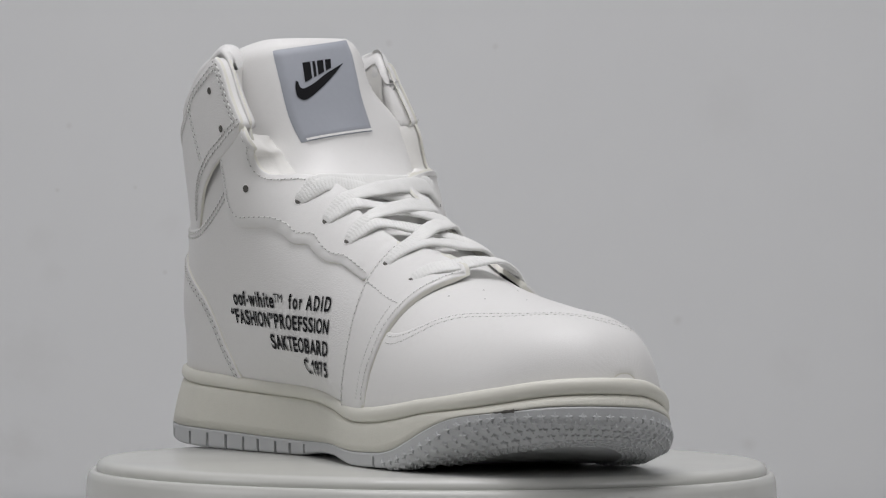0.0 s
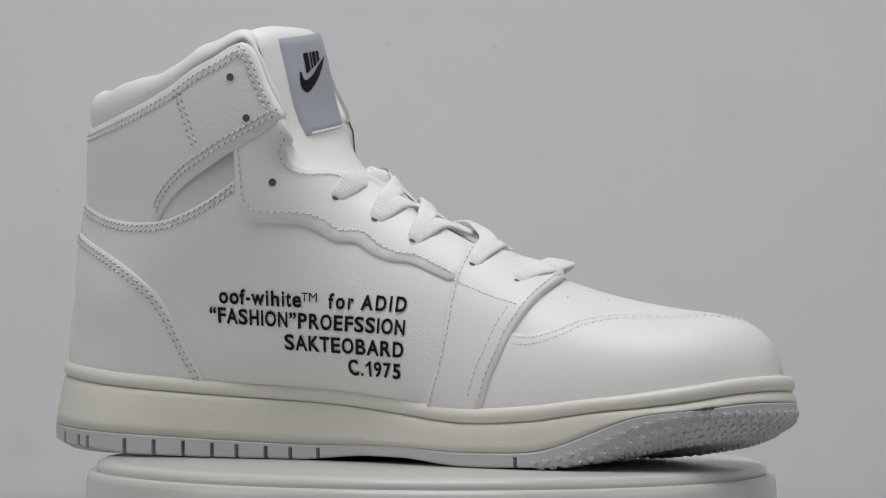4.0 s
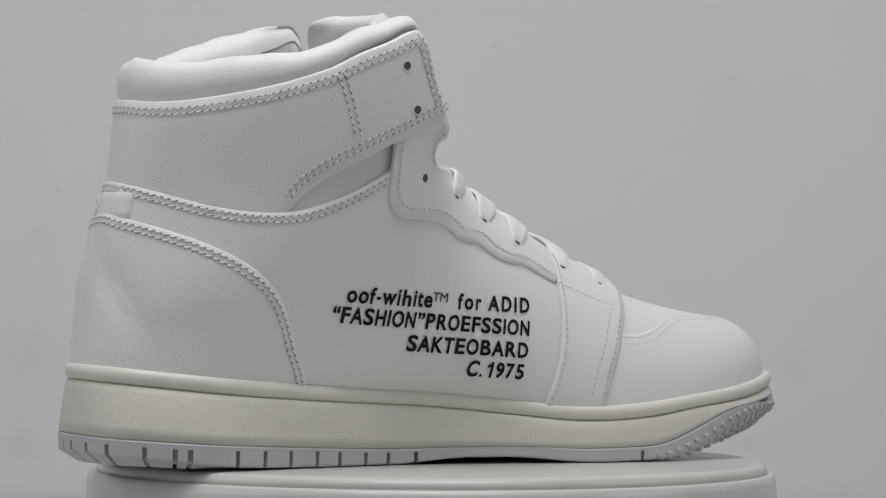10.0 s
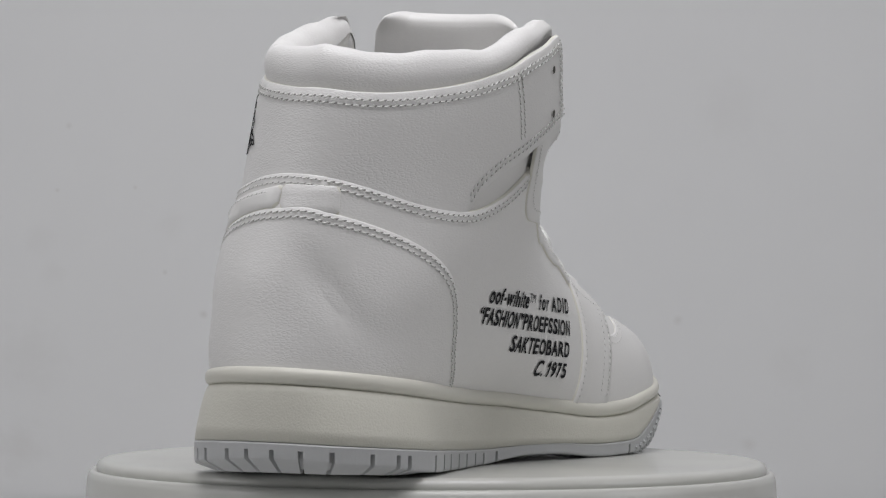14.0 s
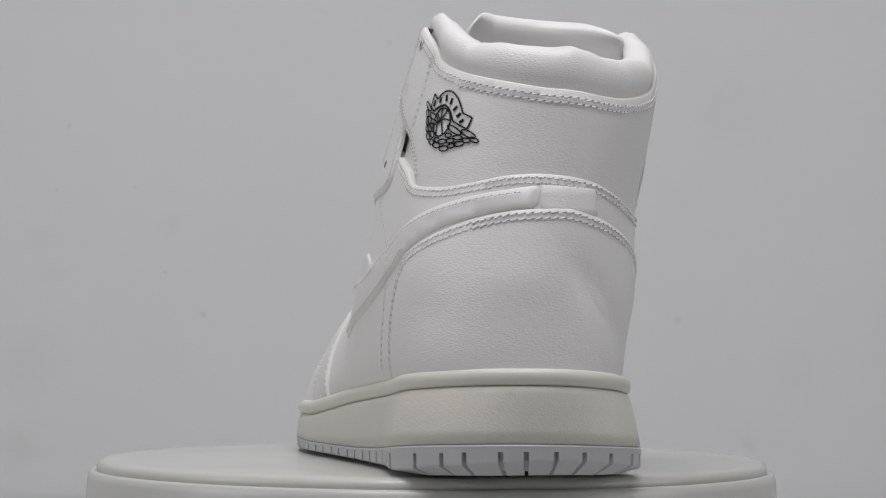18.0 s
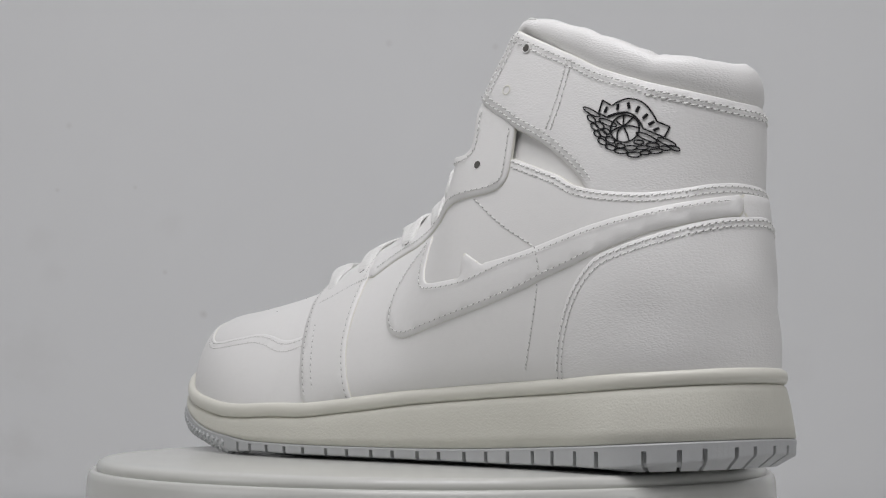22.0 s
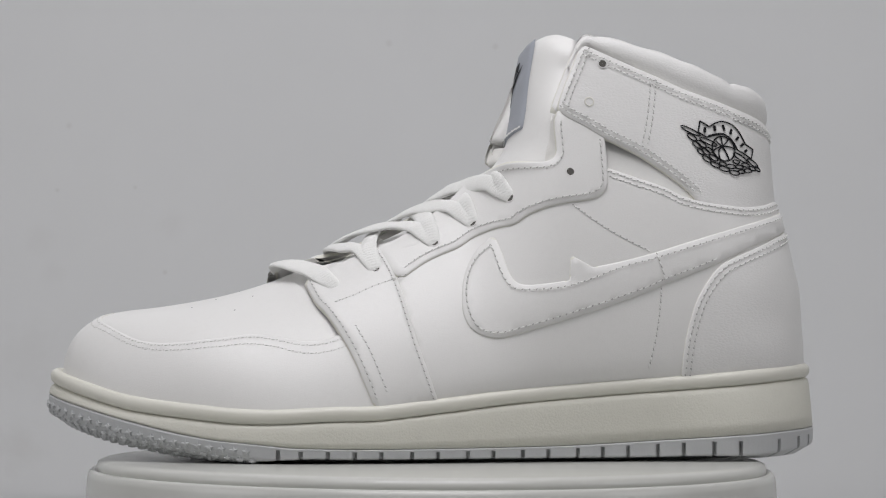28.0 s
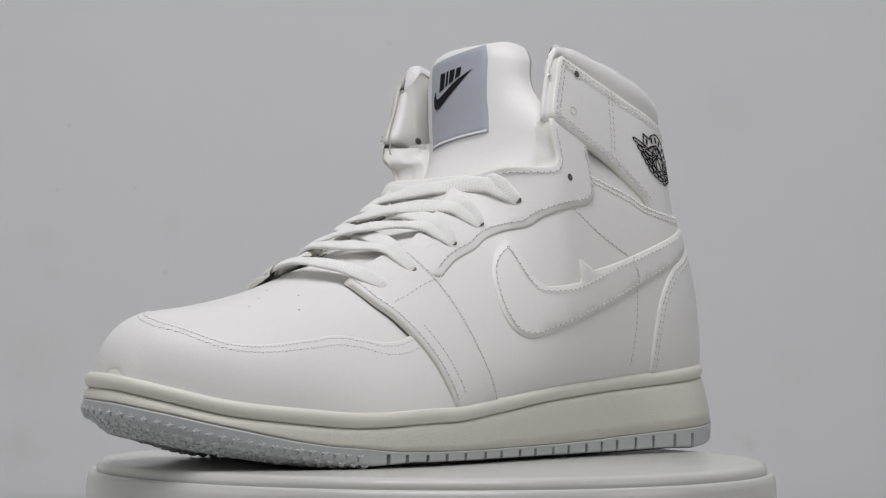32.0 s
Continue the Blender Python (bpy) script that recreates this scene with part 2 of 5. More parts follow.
# SURF-END


# ---- building helpers ----
# the sole is slightly twisted along its length
TWIST = curve(((0, 0.0013), (0.08, 0.0013), (0.16, 0.0), (0.20, -0.0002), (0.25, -0.0028), (0.312, -0.0030)))


def place(v):
    """Sneaker coordinates, set about the turning axis."""
    v = np.array(v, float)
    x, y, z = v[..., 0], v[..., 1], v[..., 2]
    r = (y + 0.006) / 0.05
    low = 1 - sstep(0.035, 0.075, z)
    lift = (TWIST(x) * r - 0.0045 * np.clip(r, 0, 1) * sstep(0.25, 0.30, x)) * sstep(0.003, 0.018, z) * low
    lift = lift + (0.0012 * (1 - sstep(0.295, 0.311, x)) - 0.0034 * r) * sstep(0.225, 0.275, x) * (1 - sstep(0.010, 0.022, z))
    arch = sstep(0.118, 0.15, x) * (1 - sstep(0.165, 0.195, x)) * sstep(0.008, 0.028, -y) * (1 - sstep(0.0035, 0.0075, z))
    v[..., 2] = z + lift + 0.0022 * arch
    return v - np.array([AX, AY, 0.0])


def tidy(bm, smooth=True):
    bmesh.ops.recalc_face_normals(bm, faces=bm.faces)
    for f in bm.faces:
        f.smooth = smooth


def part(name, bm, material, parent, label="", smooth=True):
    me = bpy.data.meshes.new(name)
    tidy(bm, smooth)
    bm.to_mesh(me)
    bm.free()
    return part_mesh(name, me, material, parent, label)


def part_mesh(name, me, material, parent, label=""):
    for m in material if isinstance(material, (list, tuple)) else (material,):
        me.materials.append(m)
    o = new(name, me)
    if parent:
        o.parent = parent
    if label:
        tagged(o, label)
    return o


def raw(verts, faces):
    bm = bmesh.new()
    vs = [bm.verts.new(v) for v in verts]
    for f in faces:
        if len(set(f)) > 2:
            try:
                bm.faces.new([vs[i] for i in f])
            except ValueError:
                pass
    return bm


def sheet(P, closed_u=False, closed_v=False):
    """A quad mesh over a grid of points P[i, j]."""
    n, m = P.shape[:2]
    f = []
    for i in range(n if closed_u else n - 1):
        for j in range(m if closed_v else m - 1):
            a, b = i, (i + 1) % n
            c, d = j, (j + 1) % m
            f.append((a * m + c, b * m + c, b * m + d, a * m + d))
    return raw(P.reshape(-1, 3), f)


def normals(fn, a, b, h=4e-4):
    """Outward normals of a map (a, b) -> place."""
    du = fn(a + h, b) - fn(a - h, b)
    dv = fn(a, b + h) - fn(a, b - h)
    n = np.cross(du, dv)
    n /= np.maximum(np.linalg.norm(n, axis=-1, keepdims=True), 1e-12)
    return n


def rear_n(a, z):
    n = normals(rear, a, z)
    c = rear(a, z) - np.stack([0.12 + 0 * a, middle(0.12, z) + 0 * a, z + 0 * a], -1)
    return n * np.where((n * c).sum(-1, keepdims=True) < 0, -1, 1)


def fore_n(x, g):
    x = np.clip(x, 0, 0.3050)
    n = normals(fore, x, np.clip(g, -0.985, 0.985))
    c = fore(x, g) - np.stack([np.minimum(x, 0.27), middle(x, 0.05), 0.03 + 0 * x], -1)
    return n * np.where((n * c).sum(-1, keepdims=True) < 0, -1, 1)


def rear_at(a, z, off=0.0):
    a, z = np.asarray(a, float), np.asarray(z, float)
    return rear(a, z) + rear_n(a, z) * np.asarray(off)[..., None]


def fore_at(x, g, off=0.0):
    x, g = np.asarray(x, float), np.asarray(g, float)
    return fore(x, g) + fore_n(x, g) * np.asarray(off)[..., None]


def spline(pts, step=0.0015, closed=False):
    """A smooth open line through 2D points, at even steps."""
    p = np.array(pts, float)
    if len(p) == 2:
        q = p
    else:
        ext = np.vstack([2 * p[0] - p[1], p, 2 * p[-1] - p[-2]])
        q = []
        for i in range(1, len(ext) - 2):
            t = np.linspace(0, 1, 12, endpoint=False)[:, None]
            p0, p1, p2, p3 = ext[i - 1:i + 3]
            q.append(0.5 * (2 * p1 + (p2 - p0) * t + (2 * p0 - 5 * p1 + 4 * p2 - p3) * t**2 + (3 * p1 - p0 - 3 * p2 + p3) * t**3))
        q = np.vstack(q + [p[-1:]])
    s = np.r_[0, np.cumsum(np.linalg.norm(np.diff(q, axis=0), axis=1))]
    k = max(2, int(round(s[-1] / step)) + 1)
    u = np.linspace(0, s[-1], k)
    return np.stack([np.interp(u, s, q[:, i]) for i in range(q.shape[1])], -1)


# ---- the place: table, wall, turning stand ----
def lathe(profile, n=128):
    P = np.array([[(r * math.cos(2 * math.pi * i / n), r * math.sin(2 * math.pi * i / n), z) for r, z in profile] for i in range(n)])
    return sheet(P, closed_u=True)


def slab(x0, x1, y0, y1, z0, z1, bevel=0.0):
    bm = bmesh.new()
    bmesh.ops.create_cube(bm, size=1)
    for v in bm.verts:
        v.co = Vector(((x0 + x1) / 2 + v.co.x * (x1 - x0), (y0 + y1) / 2 + v.co.y * (y1 - y0), (z0 + z1) / 2 + v.co.z * (z1 - z0)))
    if bevel:
        bmesh.ops.bevel(bm, geom=bm.edges[:], offset=bevel, segments=3, profile=0.5, affect="EDGES")
    return bm


WALL_Y = 0.54


def wall(name, box, label, paint):
    tagged(part(name, slab(*box), paint, None, smooth=False), label, "wall", kind="structure")


wall("wall_back", (-1.3, 1.7, WALL_Y, WALL_Y + 0.12, -0.75, 1.95), "matt grey-white painted wall with faint stains", PAINT)
# unseen walls, ceiling and floor, added to enclose the set and bounce light
wall("bounce_left", (-1.42, -1.3, -2.2, WALL_Y + 0.12, -0.75, 1.95), "unseen matt grey wall added to bounce light", BOUNCE_GREY)
wall("bounce_right", (1.7, 1.82, -2.2, WALL_Y + 0.12, -0.75, 1.95), "unseen matt grey wall added to bounce light", BOUNCE_GREY)
wall("bounce_front", (-1.42, 1.82, -2.32, -2.2, -0.75, 1.95), "unseen matt grey wall added to bounce light", BOUNCE_GREY)
tagged(part("ceiling", slab(-1.42, 1.82, -2.32, WALL_Y + 0.12, 1.95, 2.05), PAINT, None, smooth=False), "unseen white ceiling added to bounce light", "ceiling", kind="structure")
tagged(part("floor", slab(-1.42, 1.82, -2.32, WALL_Y + 0.12, -0.85, -0.75), FLOOR, None, smooth=False), "unseen grey floor added to close in the light", "floor", kind="structure")
table = tagged(new("table"), "plain white table pushed against the wall", "table")
part("tabletop", slab(-1.1, 1.2, -0.42, WALL_Y - 0.002, -0.036, -0.006, 0.003), TABLE, table, smooth=False)
for lx in (-1.0, 1.1):
    for ly in (-0.36, 0.46):
        part("leg", slab(lx - 0.025, lx + 0.025, ly - 0.025, ly + 0.025, -0.75, -0.036, 0.003), TABLE, table, smooth=False)

stand = tagged(new("turntable"), "white plastic rotating display stand with a round top", "display stand")
stand.location = (0, 0, 0)
part("skirt", lathe([(0.0, -0.006), (0.1383, -0.006), (0.1392, -0.003), (0.1381, 0.022), (0.1368, PLATE - 0.0072), (0.1362, PLATE - 0.0050), (0.1350, PLATE - 0.0040), (0.1338, PLATE - 0.0042), (0.1326, PLATE - 0.0050), (0.0, PLATE - 0.0050)]), PLASTIC, stand)
part("plate", lathe([(0.0, PLATE - 0.0054), (0.1321, PLATE - 0.0054), (0.1329, PLATE - 0.0048), (0.1332, PLATE - 0.0030), (0.1326, PLATE - 0.0012), (0.1306, PLATE - 0.0003), (0.1276, PLATE), (0.0, PLATE)]), PLASTIC, stand, "smooth round turning plate")

# ---- the sneaker ----
shoe = tagged(new("sneaker"), "white leather high-top sneaker with a cream sole, standing on the turntable", "sneaker")
shoe.location = (0, 0, PLATE)


def contour(n=420):
    """The sole's edge in plan, from the heel's middle round the lettered side to the toe and back."""
    out = []
    for side in (-1.0, 1.0):
        ph = np.linspace(0, math.pi / 2, 40, endpoint=False)
        x1 = 0.24 if side < 0 else 0.21
        p = 2.0 if side < 0 else 1.7
        th = np.linspace(0, math.pi / 2, 60)
        x = np.r_[HEEL_L * (1 - np.cos(ph) ** 1.15), np.linspace(HEEL_L, x1, 80, endpoint=False), x1 + (TIP - x1) * np.sin(th) ** (2 / p)]
        k = np.r_[np.sin(ph), np.ones(140)]
        yc = middle(x, 0.03)
        y = yc + (foot(x, side) - yc) * k
        out.append(np.stack([x, y], -1))
    c = np.vstack([out[0], out[1][::-1][1:-1]])
    c = np.vstack([c, c[:1]])
    s = np.r_[0, np.cumsum(np.linalg.norm(np.diff(c, axis=0), axis=1))]
    u = np.linspace(0, s[-1], n, endpoint=False)
    c = np.stack([np.interp(u, s, c[:, i]) for i in (0, 1)], -1)
    for _ in range(4):
        c = (np.roll(c, 1, 0) + 2 * c + np.roll(c, -1, 0)) / 4
    t = np.roll(c, -1, 0) - np.roll(c, 1, 0)
    nrm = np.stack([-t[:, 1], t[:, 0]], -1)
    nrm /= np.linalg.norm(nrm, axis=1, keepdims=True)
    nrm *= np.where(((c - [0.15, 0]) * nrm).sum(1).sum() < 0, -1, 1)
    return c, nrm


CON, CON_N = contour()
# the sole's heel flares out at its two corners
FLARE = 0.0030 * (1 - sstep(0.03, 0.08, CON[:, 0])) * sstep(0.2, 0.75, np.abs(CON_N[:, 1]))


def around(rows):
    """A closed band round the sole: rows of (outward offset, height function of x)."""
    P = np.array([[np.r_[CON[i] + CON_N[i] * (off + FLARE[i] * (g[0] if g else 0)), zf(CON[i, 0])] for off, zf, *g in rows] for i in range(len(CON))])
    return sheet(place(P), closed_u=True)


def zrow(fn, d=0.0):
    return lambda x: float(fn(x)) + d


LIP_H = 0.0056
part("welt", around([(-0.006, zrow(SOLE_TOP, -0.0015)), (-0.0038, zrow(SOLE_TOP, -0.0004)), (-0.0024, zrow(SOLE_TOP, 0)), (-0.0012, zrow(SOLE_TOP, -0.0006)), (-0.0006, zrow(SOLE_TOP, -0.0018)),
                     (-0.0005, zrow(SOLE_TOP, -0.0034)), (-0.0009, zrow(SOLE_TOP, -0.0047)), (-0.0019, zrow(SOLE_TOP, -LIP_H)), (-0.0040, zrow(SOLE_TOP, -LIP_H - 0.0004))]), LIP, shoe, "smooth cream rubber welt")


def mid_row(k, d):
    return lambda x: float((SOLE_TOP(x) - LIP_H) * (1 - k) + OUT_TOP(x) * k) + d


part("midsole", around([(-0.0040, mid_row(0, 0)), (-0.0022, mid_row(0, -0.0002)), (-0.0012, mid_row(0.0, -0.0008)), (-0.0007, mid_row(0.1, -0.0010), 0.1), (-0.0004, mid_row(0.4, 0), 0.45), (-0.0001, mid_row(0.75, 0), 0.8), (0.0, mid_row(1, 0.0004), 1.0), (-0.0030, mid_row(1, -0.0004), 1.0)]), CREAM, shoe, "grained cream rubber midsole")
# Seams and edges on the unrolled upper, (along, height) in millimetres.
ANKFRONTR = ((113.7, 160.9), (116.8, 158.8), (119.8, 153.1), (122.8, 145.7), (126.2, 139.4), (128.8, 135.2), (130, 132))
STRAPBOTR = ((129.6, 131.6), (122.3, 128.5), (113.8, 124.1), (105.4, 120.2), (96.9, 115.5), (88.3, 110.7), (81.8, 106.2), (76.7, 101), (74, 95.1))
EYER_LOW = ((109.2, 119.7), (109.7, 112.2), (110.7, 102.6), (112.6, 99), (116, 95.6), (120.6, 93.9), (129.1, 93.7), (137.5, 93.1), (144.3, 90.6), (151.1, 86.7), (159.7, 85.9), (166.8, 81.3), (174.7, 78), (182.4, 76.7), (190.3, 73.2), (197.8, 69.7))
EYER_TOP = ((199.9, 84.8), (191.1, 88.8), (181.7, 93.2), (171.9, 98.1), (163.1, 104.4), (155.1, 108.7), (148.7, 111.6), (142.5, 113.4), (136.6, 113.3), (132.6, 113.9), (130.1, 116.6), (130, 120.3), (131.5, 122.3), (133.2, 124.1), (130.7, 130.5))
STRAPR_TOP = ((200, 84.4), (207.2, 82.7), (216.1, 80.6), (225.2, 78.3), (234.3, 76))
STRAPR_FRONT = ((236.7, 73.8), (236.7, 69.2), (233.5, 62.6), (230.9, 56.1), (228.3, 49.7), (225.7, 41.2), (223.1, 33.8), (220.7, 22.6))
STRAPR_BACK = ((195.5, 23.4), (198.4, 34.9), (199.9, 43.5), (200.5, 54.1), (199.8, 69.2), (200.1, 78), (200, 84.4))
SEAMR = ((200.4, 69.2), (209.4, 65.9), (218.4, 62.6), (230.6, 59.3))
ANKSEAMR = ((84.2, 144.1), (87.8, 135.6), (91.2, 127.1), (94.2, 119.1))
ANKFRONTL = ((-106, 165.4), (-109.3, 163.2), (-112.2, 156.3), (-115.7, 149.5), (-118.8, 142.7), (-120.1, 138.7))
STRAPBOTL = ((-120.1, 138.2), (-116.2, 135.2), (-108.6, 131.2), (-102.1, 127.3), (-93.5, 123.5), (-86.6, 120.1), (-80.7, 116.2), (-74.4, 111.6), (-69.3, 107.1), (-66.8, 103.8))
EYEL_LOW = ((-101.5, 126.6), (-101.7, 115.4), (-102.5, 108.7), (-105.5, 104.7), (-111.2, 102.6), (-121.2, 101.1), (-128.2, 99.4), (-135.7, 96.4), (-141.2, 92.8), (-148.9, 90.9), (-156.5, 87.8), (-163.9, 83.4), (-171.1, 80.5), (-178.2, 77.2), (-187.1, 71.7))
EYEL_TOP = ((-193.6, 84.1), (-185.7, 87.5), (-175.8, 93.6), (-162.9, 101.8), (-153, 110.2), (-147.5, 114.4), (-142, 117.4), (-137.5, 118.3), (-126.7, 118), (-122.6, 120.6), (-122, 124.6), (-121.8, 133.7), (-120.1, 138.2))
STRAPL_TOP = ((-193.6, 84.1), (-205.4, 79.2), (-215.2, 75.2), (-225.9, 69.6))
STRAPL_FRONT = ((-225.9, 69.6), (-223.9, 61.5), (-220.8, 56.9), (-217.1, 49.1), (-213.1, 39.2), (-210.5, 30.5), (-208.2, 23))
STRAPL_BACK = ((-181.9, 23.5), (-184.9, 34.8), (-187.9, 47.9), (-190.4, 70.1), (-193.6, 84.1))
SEAML = ((-187.1, 71.7), (-199.4, 67.5), (-208.8, 63.5), (-218.2, 60.3))
SEAML2 = ((-88, 78.8), (-88.1, 69), (-90.7, 56), (-94.1, 43.1), (-97.1, 33.3))
SEAML3 = ((-118, 100.6), (-105.8, 91), (-89.7, 82.1))
ANKSEAML = ((-79, 152.1), (-80.4, 144.2), (-82.4, 135.2), (-85.8, 124.1))

# ---- panels: leather pieces laid on the unrolled upper ----
from mathutils.geometry import delaunay_2d_cdt


def inside(poly, p):
    x, y = p[:, 0][:, None], p[:, 1][:, None]
    x0, y0 = poly[:, 0][None], poly[:, 1][None]
    x1, y1 = np.roll(poly[:, 0], -1)[None], np.roll(poly[:, 1], -1)[None]
    cross = (y0 > y) != (y1 > y)
    xi = x0 + (y - y0) * (x1 - x0) / np.where(y1 == y0, 1e-12, y1 - y0)
    return (np.sum(cross & (x < xi), axis=1) % 2) == 1


def edge_dist(poly, p):
    a, b = poly, np.roll(poly, -1, 0)
    d = b - a
    out = np.full(len(p), 9.0)
    for i in range(0, len(p), 4000):
        q = p[i:i + 4000, None]
        t = np.clip(((q - a) * d).sum(-1) / np.maximum((d * d).sum(-1), 1e-14), 0, 1)
        out[i:i + 4000] = np.sqrt((((a + t[..., None] * d) - q) ** 2).sum(-1)).min(1)
    return out


def loop(*lines):
    """A closed outline from smooth lines given in millimetres, joined at corners."""
    out = []
    for l in lines:
        q = spline(np.array(l, float) / 1000, 0.0020)
        if out and np.linalg.norm(out[-1][-1] - q[0]) < 0.0012:
            q = q[1:]
        out.append(q)
    o = np.vstack(out)
    if np.linalg.norm(o[0] - o[-1]) < 0.0012:
        o = o[:-1]
    long = []
    for p, q in zip(o, np.roll(o, -1, 0)):
        k = max(1, int(np.linalg.norm(q - p) / 0.0024))
        long += [p + (q - p) * i / k for i in range(k)]
    return np.array(long)


def panel(name, outline, at, base, thick, material, parent, label="", grid=0.0042, rim=0.0007, puff=0.0, clear=None):
    """A piece of leather: its top lies base + thick above the surface, its edge rolls down to base. Both may be functions of the place."""
    o = outline
    area = np.sum(o[:, 0] * np.roll(o[:, 1], -1) - np.roll(o[:, 0], -1) * o[:, 1])
    t = np.roll(o, -1, 0) - np.roll(o, 1, 0)
    n = np.stack([-t[:, 1], t[:, 0]], -1) * np.sign(area)
    n /= np.maximum(np.linalg.norm(n, axis=1, keepdims=True), 1e-9)
    pts = [o]
    for r in (0.3 * rim, rim):
        q = o + n * r
        q = q[inside(o, q)]
        pts.append(q[edge_dist(o, q) > 0.8 * r])
    lo, hi = o.min(0), o.max(0)
    gx, gy = np.meshgrid(np.arange(lo[0], hi[0], grid), np.arange(lo[1], hi[1], grid * 0.87))
    gx[::2] += grid / 2
    q = np.stack([gx.ravel(), gy.ravel()], -1)
    q = q[inside(o, q)]
    pts.append(q[edge_dist(o, q) > rim + 0.3 * grid])
    pts = np.vstack(pts)
    k = len(o)
    vs, _, fs, *_ = delaunay_2d_cdt([Vector(p) for p in pts], [(i, (i + 1) % k) for i in range(k)], [], 1, 1e-7)
    v = np.array([(p.x, p.y) for p in vs])
    d = edge_dist(o, v)
    u = np.clip(d / rim, 0, 1)
    b = base(v[:, 0], v[:, 1]) if callable(base) else base
    h = b + thick * np.sqrt(np.clip(1 - (1 - u) ** 2, 0, 1)) + puff * sstep(0, 0.010, d)
    if clear is not None:
        h = h + clear(v[:, 0], v[:, 1])
    P = place(at(v[:, 0], v[:, 1], h))
    me = bpy.data.meshes.new(name)
    me.from_pydata(P.tolist(), [], [tuple(f) for f in fs])
    rimface = [1 if min(d[i] for i in f) < 0.2 * rim else 0 for f in fs]
    me.polygons.foreach_set("material_index", rimface)
    me.polygons.foreach_set("use_smooth", [True] * len(fs))
    return part_mesh(name, me, (material, EDGE), parent, label)


def stitching(line, at, off, parent, shift=0.0, pitch=0.0028, size=1.0, dark=False, within=None, pale=False):
    """A row of thread stitches along a line (millimetres), shifted sideways, each sunk at its ends."""
    q = spline(np.array(line, float) / 1000, 0.0010)
    if abs(shift) > 0:
        t = np.gradient(q, axis=0)
        nn = np.stack([-t[:, 1], t[:, 0]], -1)
        q = q + nn / np.maximum(np.linalg.norm(nn, axis=1, keepdims=True), 1e-9) * shift / 1000
    P = at(q[:, 0], q[:, 1], np.full(len(q), off))
    s = np.r_[0, np.cumsum(np.linalg.norm(np.diff(P, axis=0), axis=1))]
    N = at(q[:, 0], q[:, 1], np.full(len(q), off + 0.001)) - P
    V, F, M = [], [], []
    fine = 0.85 if dark else 0.60
    m = int(s[-1] / pitch)
    ring = [(math.cos(k * math.pi / 3), math.sin(k * math.pi / 3)) for k in range(6)]
    skip = np.zeros(len(q), bool) if within is None else ~inside(within, q) | (edge_dist(within, q) < 0.0014)
    for i in range(m):
        c0 = (i + 0.5) * pitch
        if skip[np.argmin(np.abs(s - c0))]:
            continue
        g = lambda w, A: np.array([np.interp(w, s, A[:, j]) for j in range(3)])
        lean = (random.uniform(-0.12, 0.12) + (0.26 if dark else 0.10)) * 0.001
        nrm = g(c0, N)
        nrm /= np.linalg.norm(nrm) + 1e-12
        tan = g(min(c0 + 0.0005, s[-1]), P) - g(max(c0 - 0.0005, 0), P)
        tan /= np.linalg.norm(tan) + 1e-12
        bi = np.cross(nrm, tan)
        k0 = len(V)
        rise = 0.10 if dark else 0.02
        reach = 1.0 if dark else 0.80
        ends = ((-0.36 * reach, 0.10, -0.26), (-0.27 * reach, 0.34, rise - 0.12), (0.0, 0.42, rise), (0.27 * reach, 0.34, rise - 0.12), (0.36 * reach, 0.10, -0.26))
        for e, r, up in ends:
            c = g(c0, P) + tan * e * pitch + nrm * up * 0.001 * size + bi * lean * (1 if e > 0 else -1)
            for cx, cy in ring:
                V.append(c + bi * cx * r * 0.001 * size * fine + nrm * cy * r * 0.00075 * size * fine)
        for j in range(4):
            for k in range(6):
                a, b = k0 + j * 6 + k, k0 + j * 6 + (k + 1) % 6
                F.append((a, b, b + 6, a + 6))
                M.append(0)
        # flat grey oval between stitches, its colour standing for the hole's shade
        hole = g(i * pitch, P) + nrm * 0.00004
        k1 = len(V)
        for cx, cy in ring:
            V.append(hole + (tan + 0.35 * bi) * cx * (0.00055 if dark else 0.00046) * size + bi * cy * (0.00034 if dark else 0.00029) * size)
        F.append(tuple(range(k1, k1 + 6)))
        M.append(1)
    me = bpy.data.meshes.new("stitching")
    me.from_pydata(place(np.array(V)).tolist(), [], F)
    me.polygons.foreach_set("material_index", M)
    me.polygons.foreach_set("use_smooth", [True] * len(F))
    o = part_mesh("stitching", me, (THREAD, NEEDLE_SHADE_DARK if dark else NEEDLE_SHADE_PALE if pale else NEEDLE_SHADE), parent)
    o["kind"] = "stuff"
    return o


def sole_line(a0, a1, n=24, d=-0.003):
    a = np.linspace(a0, a1, n) / 1000
    z = np.full(n, 0.03)
    for _ in range(5):
        z = SOLE_TOP(rear(a, z)[:, 0]) + d
    return np.stack([a, z], -1) * 1000


def rev(l):
    return tuple(l)[::-1]


SHELL, QUARTER, OVER, STRAP = -0.0020, 0.0, 0.0011, 0.0024      # heights of the layers' tops
COLLAR = ((-106, 165.4), (-98.8, 162.4), (-87.7, 158), (-76.7, 153.7), (-65.9, 149), (-55.8, 145.6), (-45, 142.3), (-32, 139.3), (-20, 137), (-10, 135.4), (-1, 134.8), (8, 134.1),
          (18, 133.3), (32, 133.3), (47, 135.3), (60.5, 138.5), (70.0, 141.6), (80.8, 145.7), (91.4, 151.5), (102.1, 156.2), (108.5, 159.7), (113.4, 161.2))
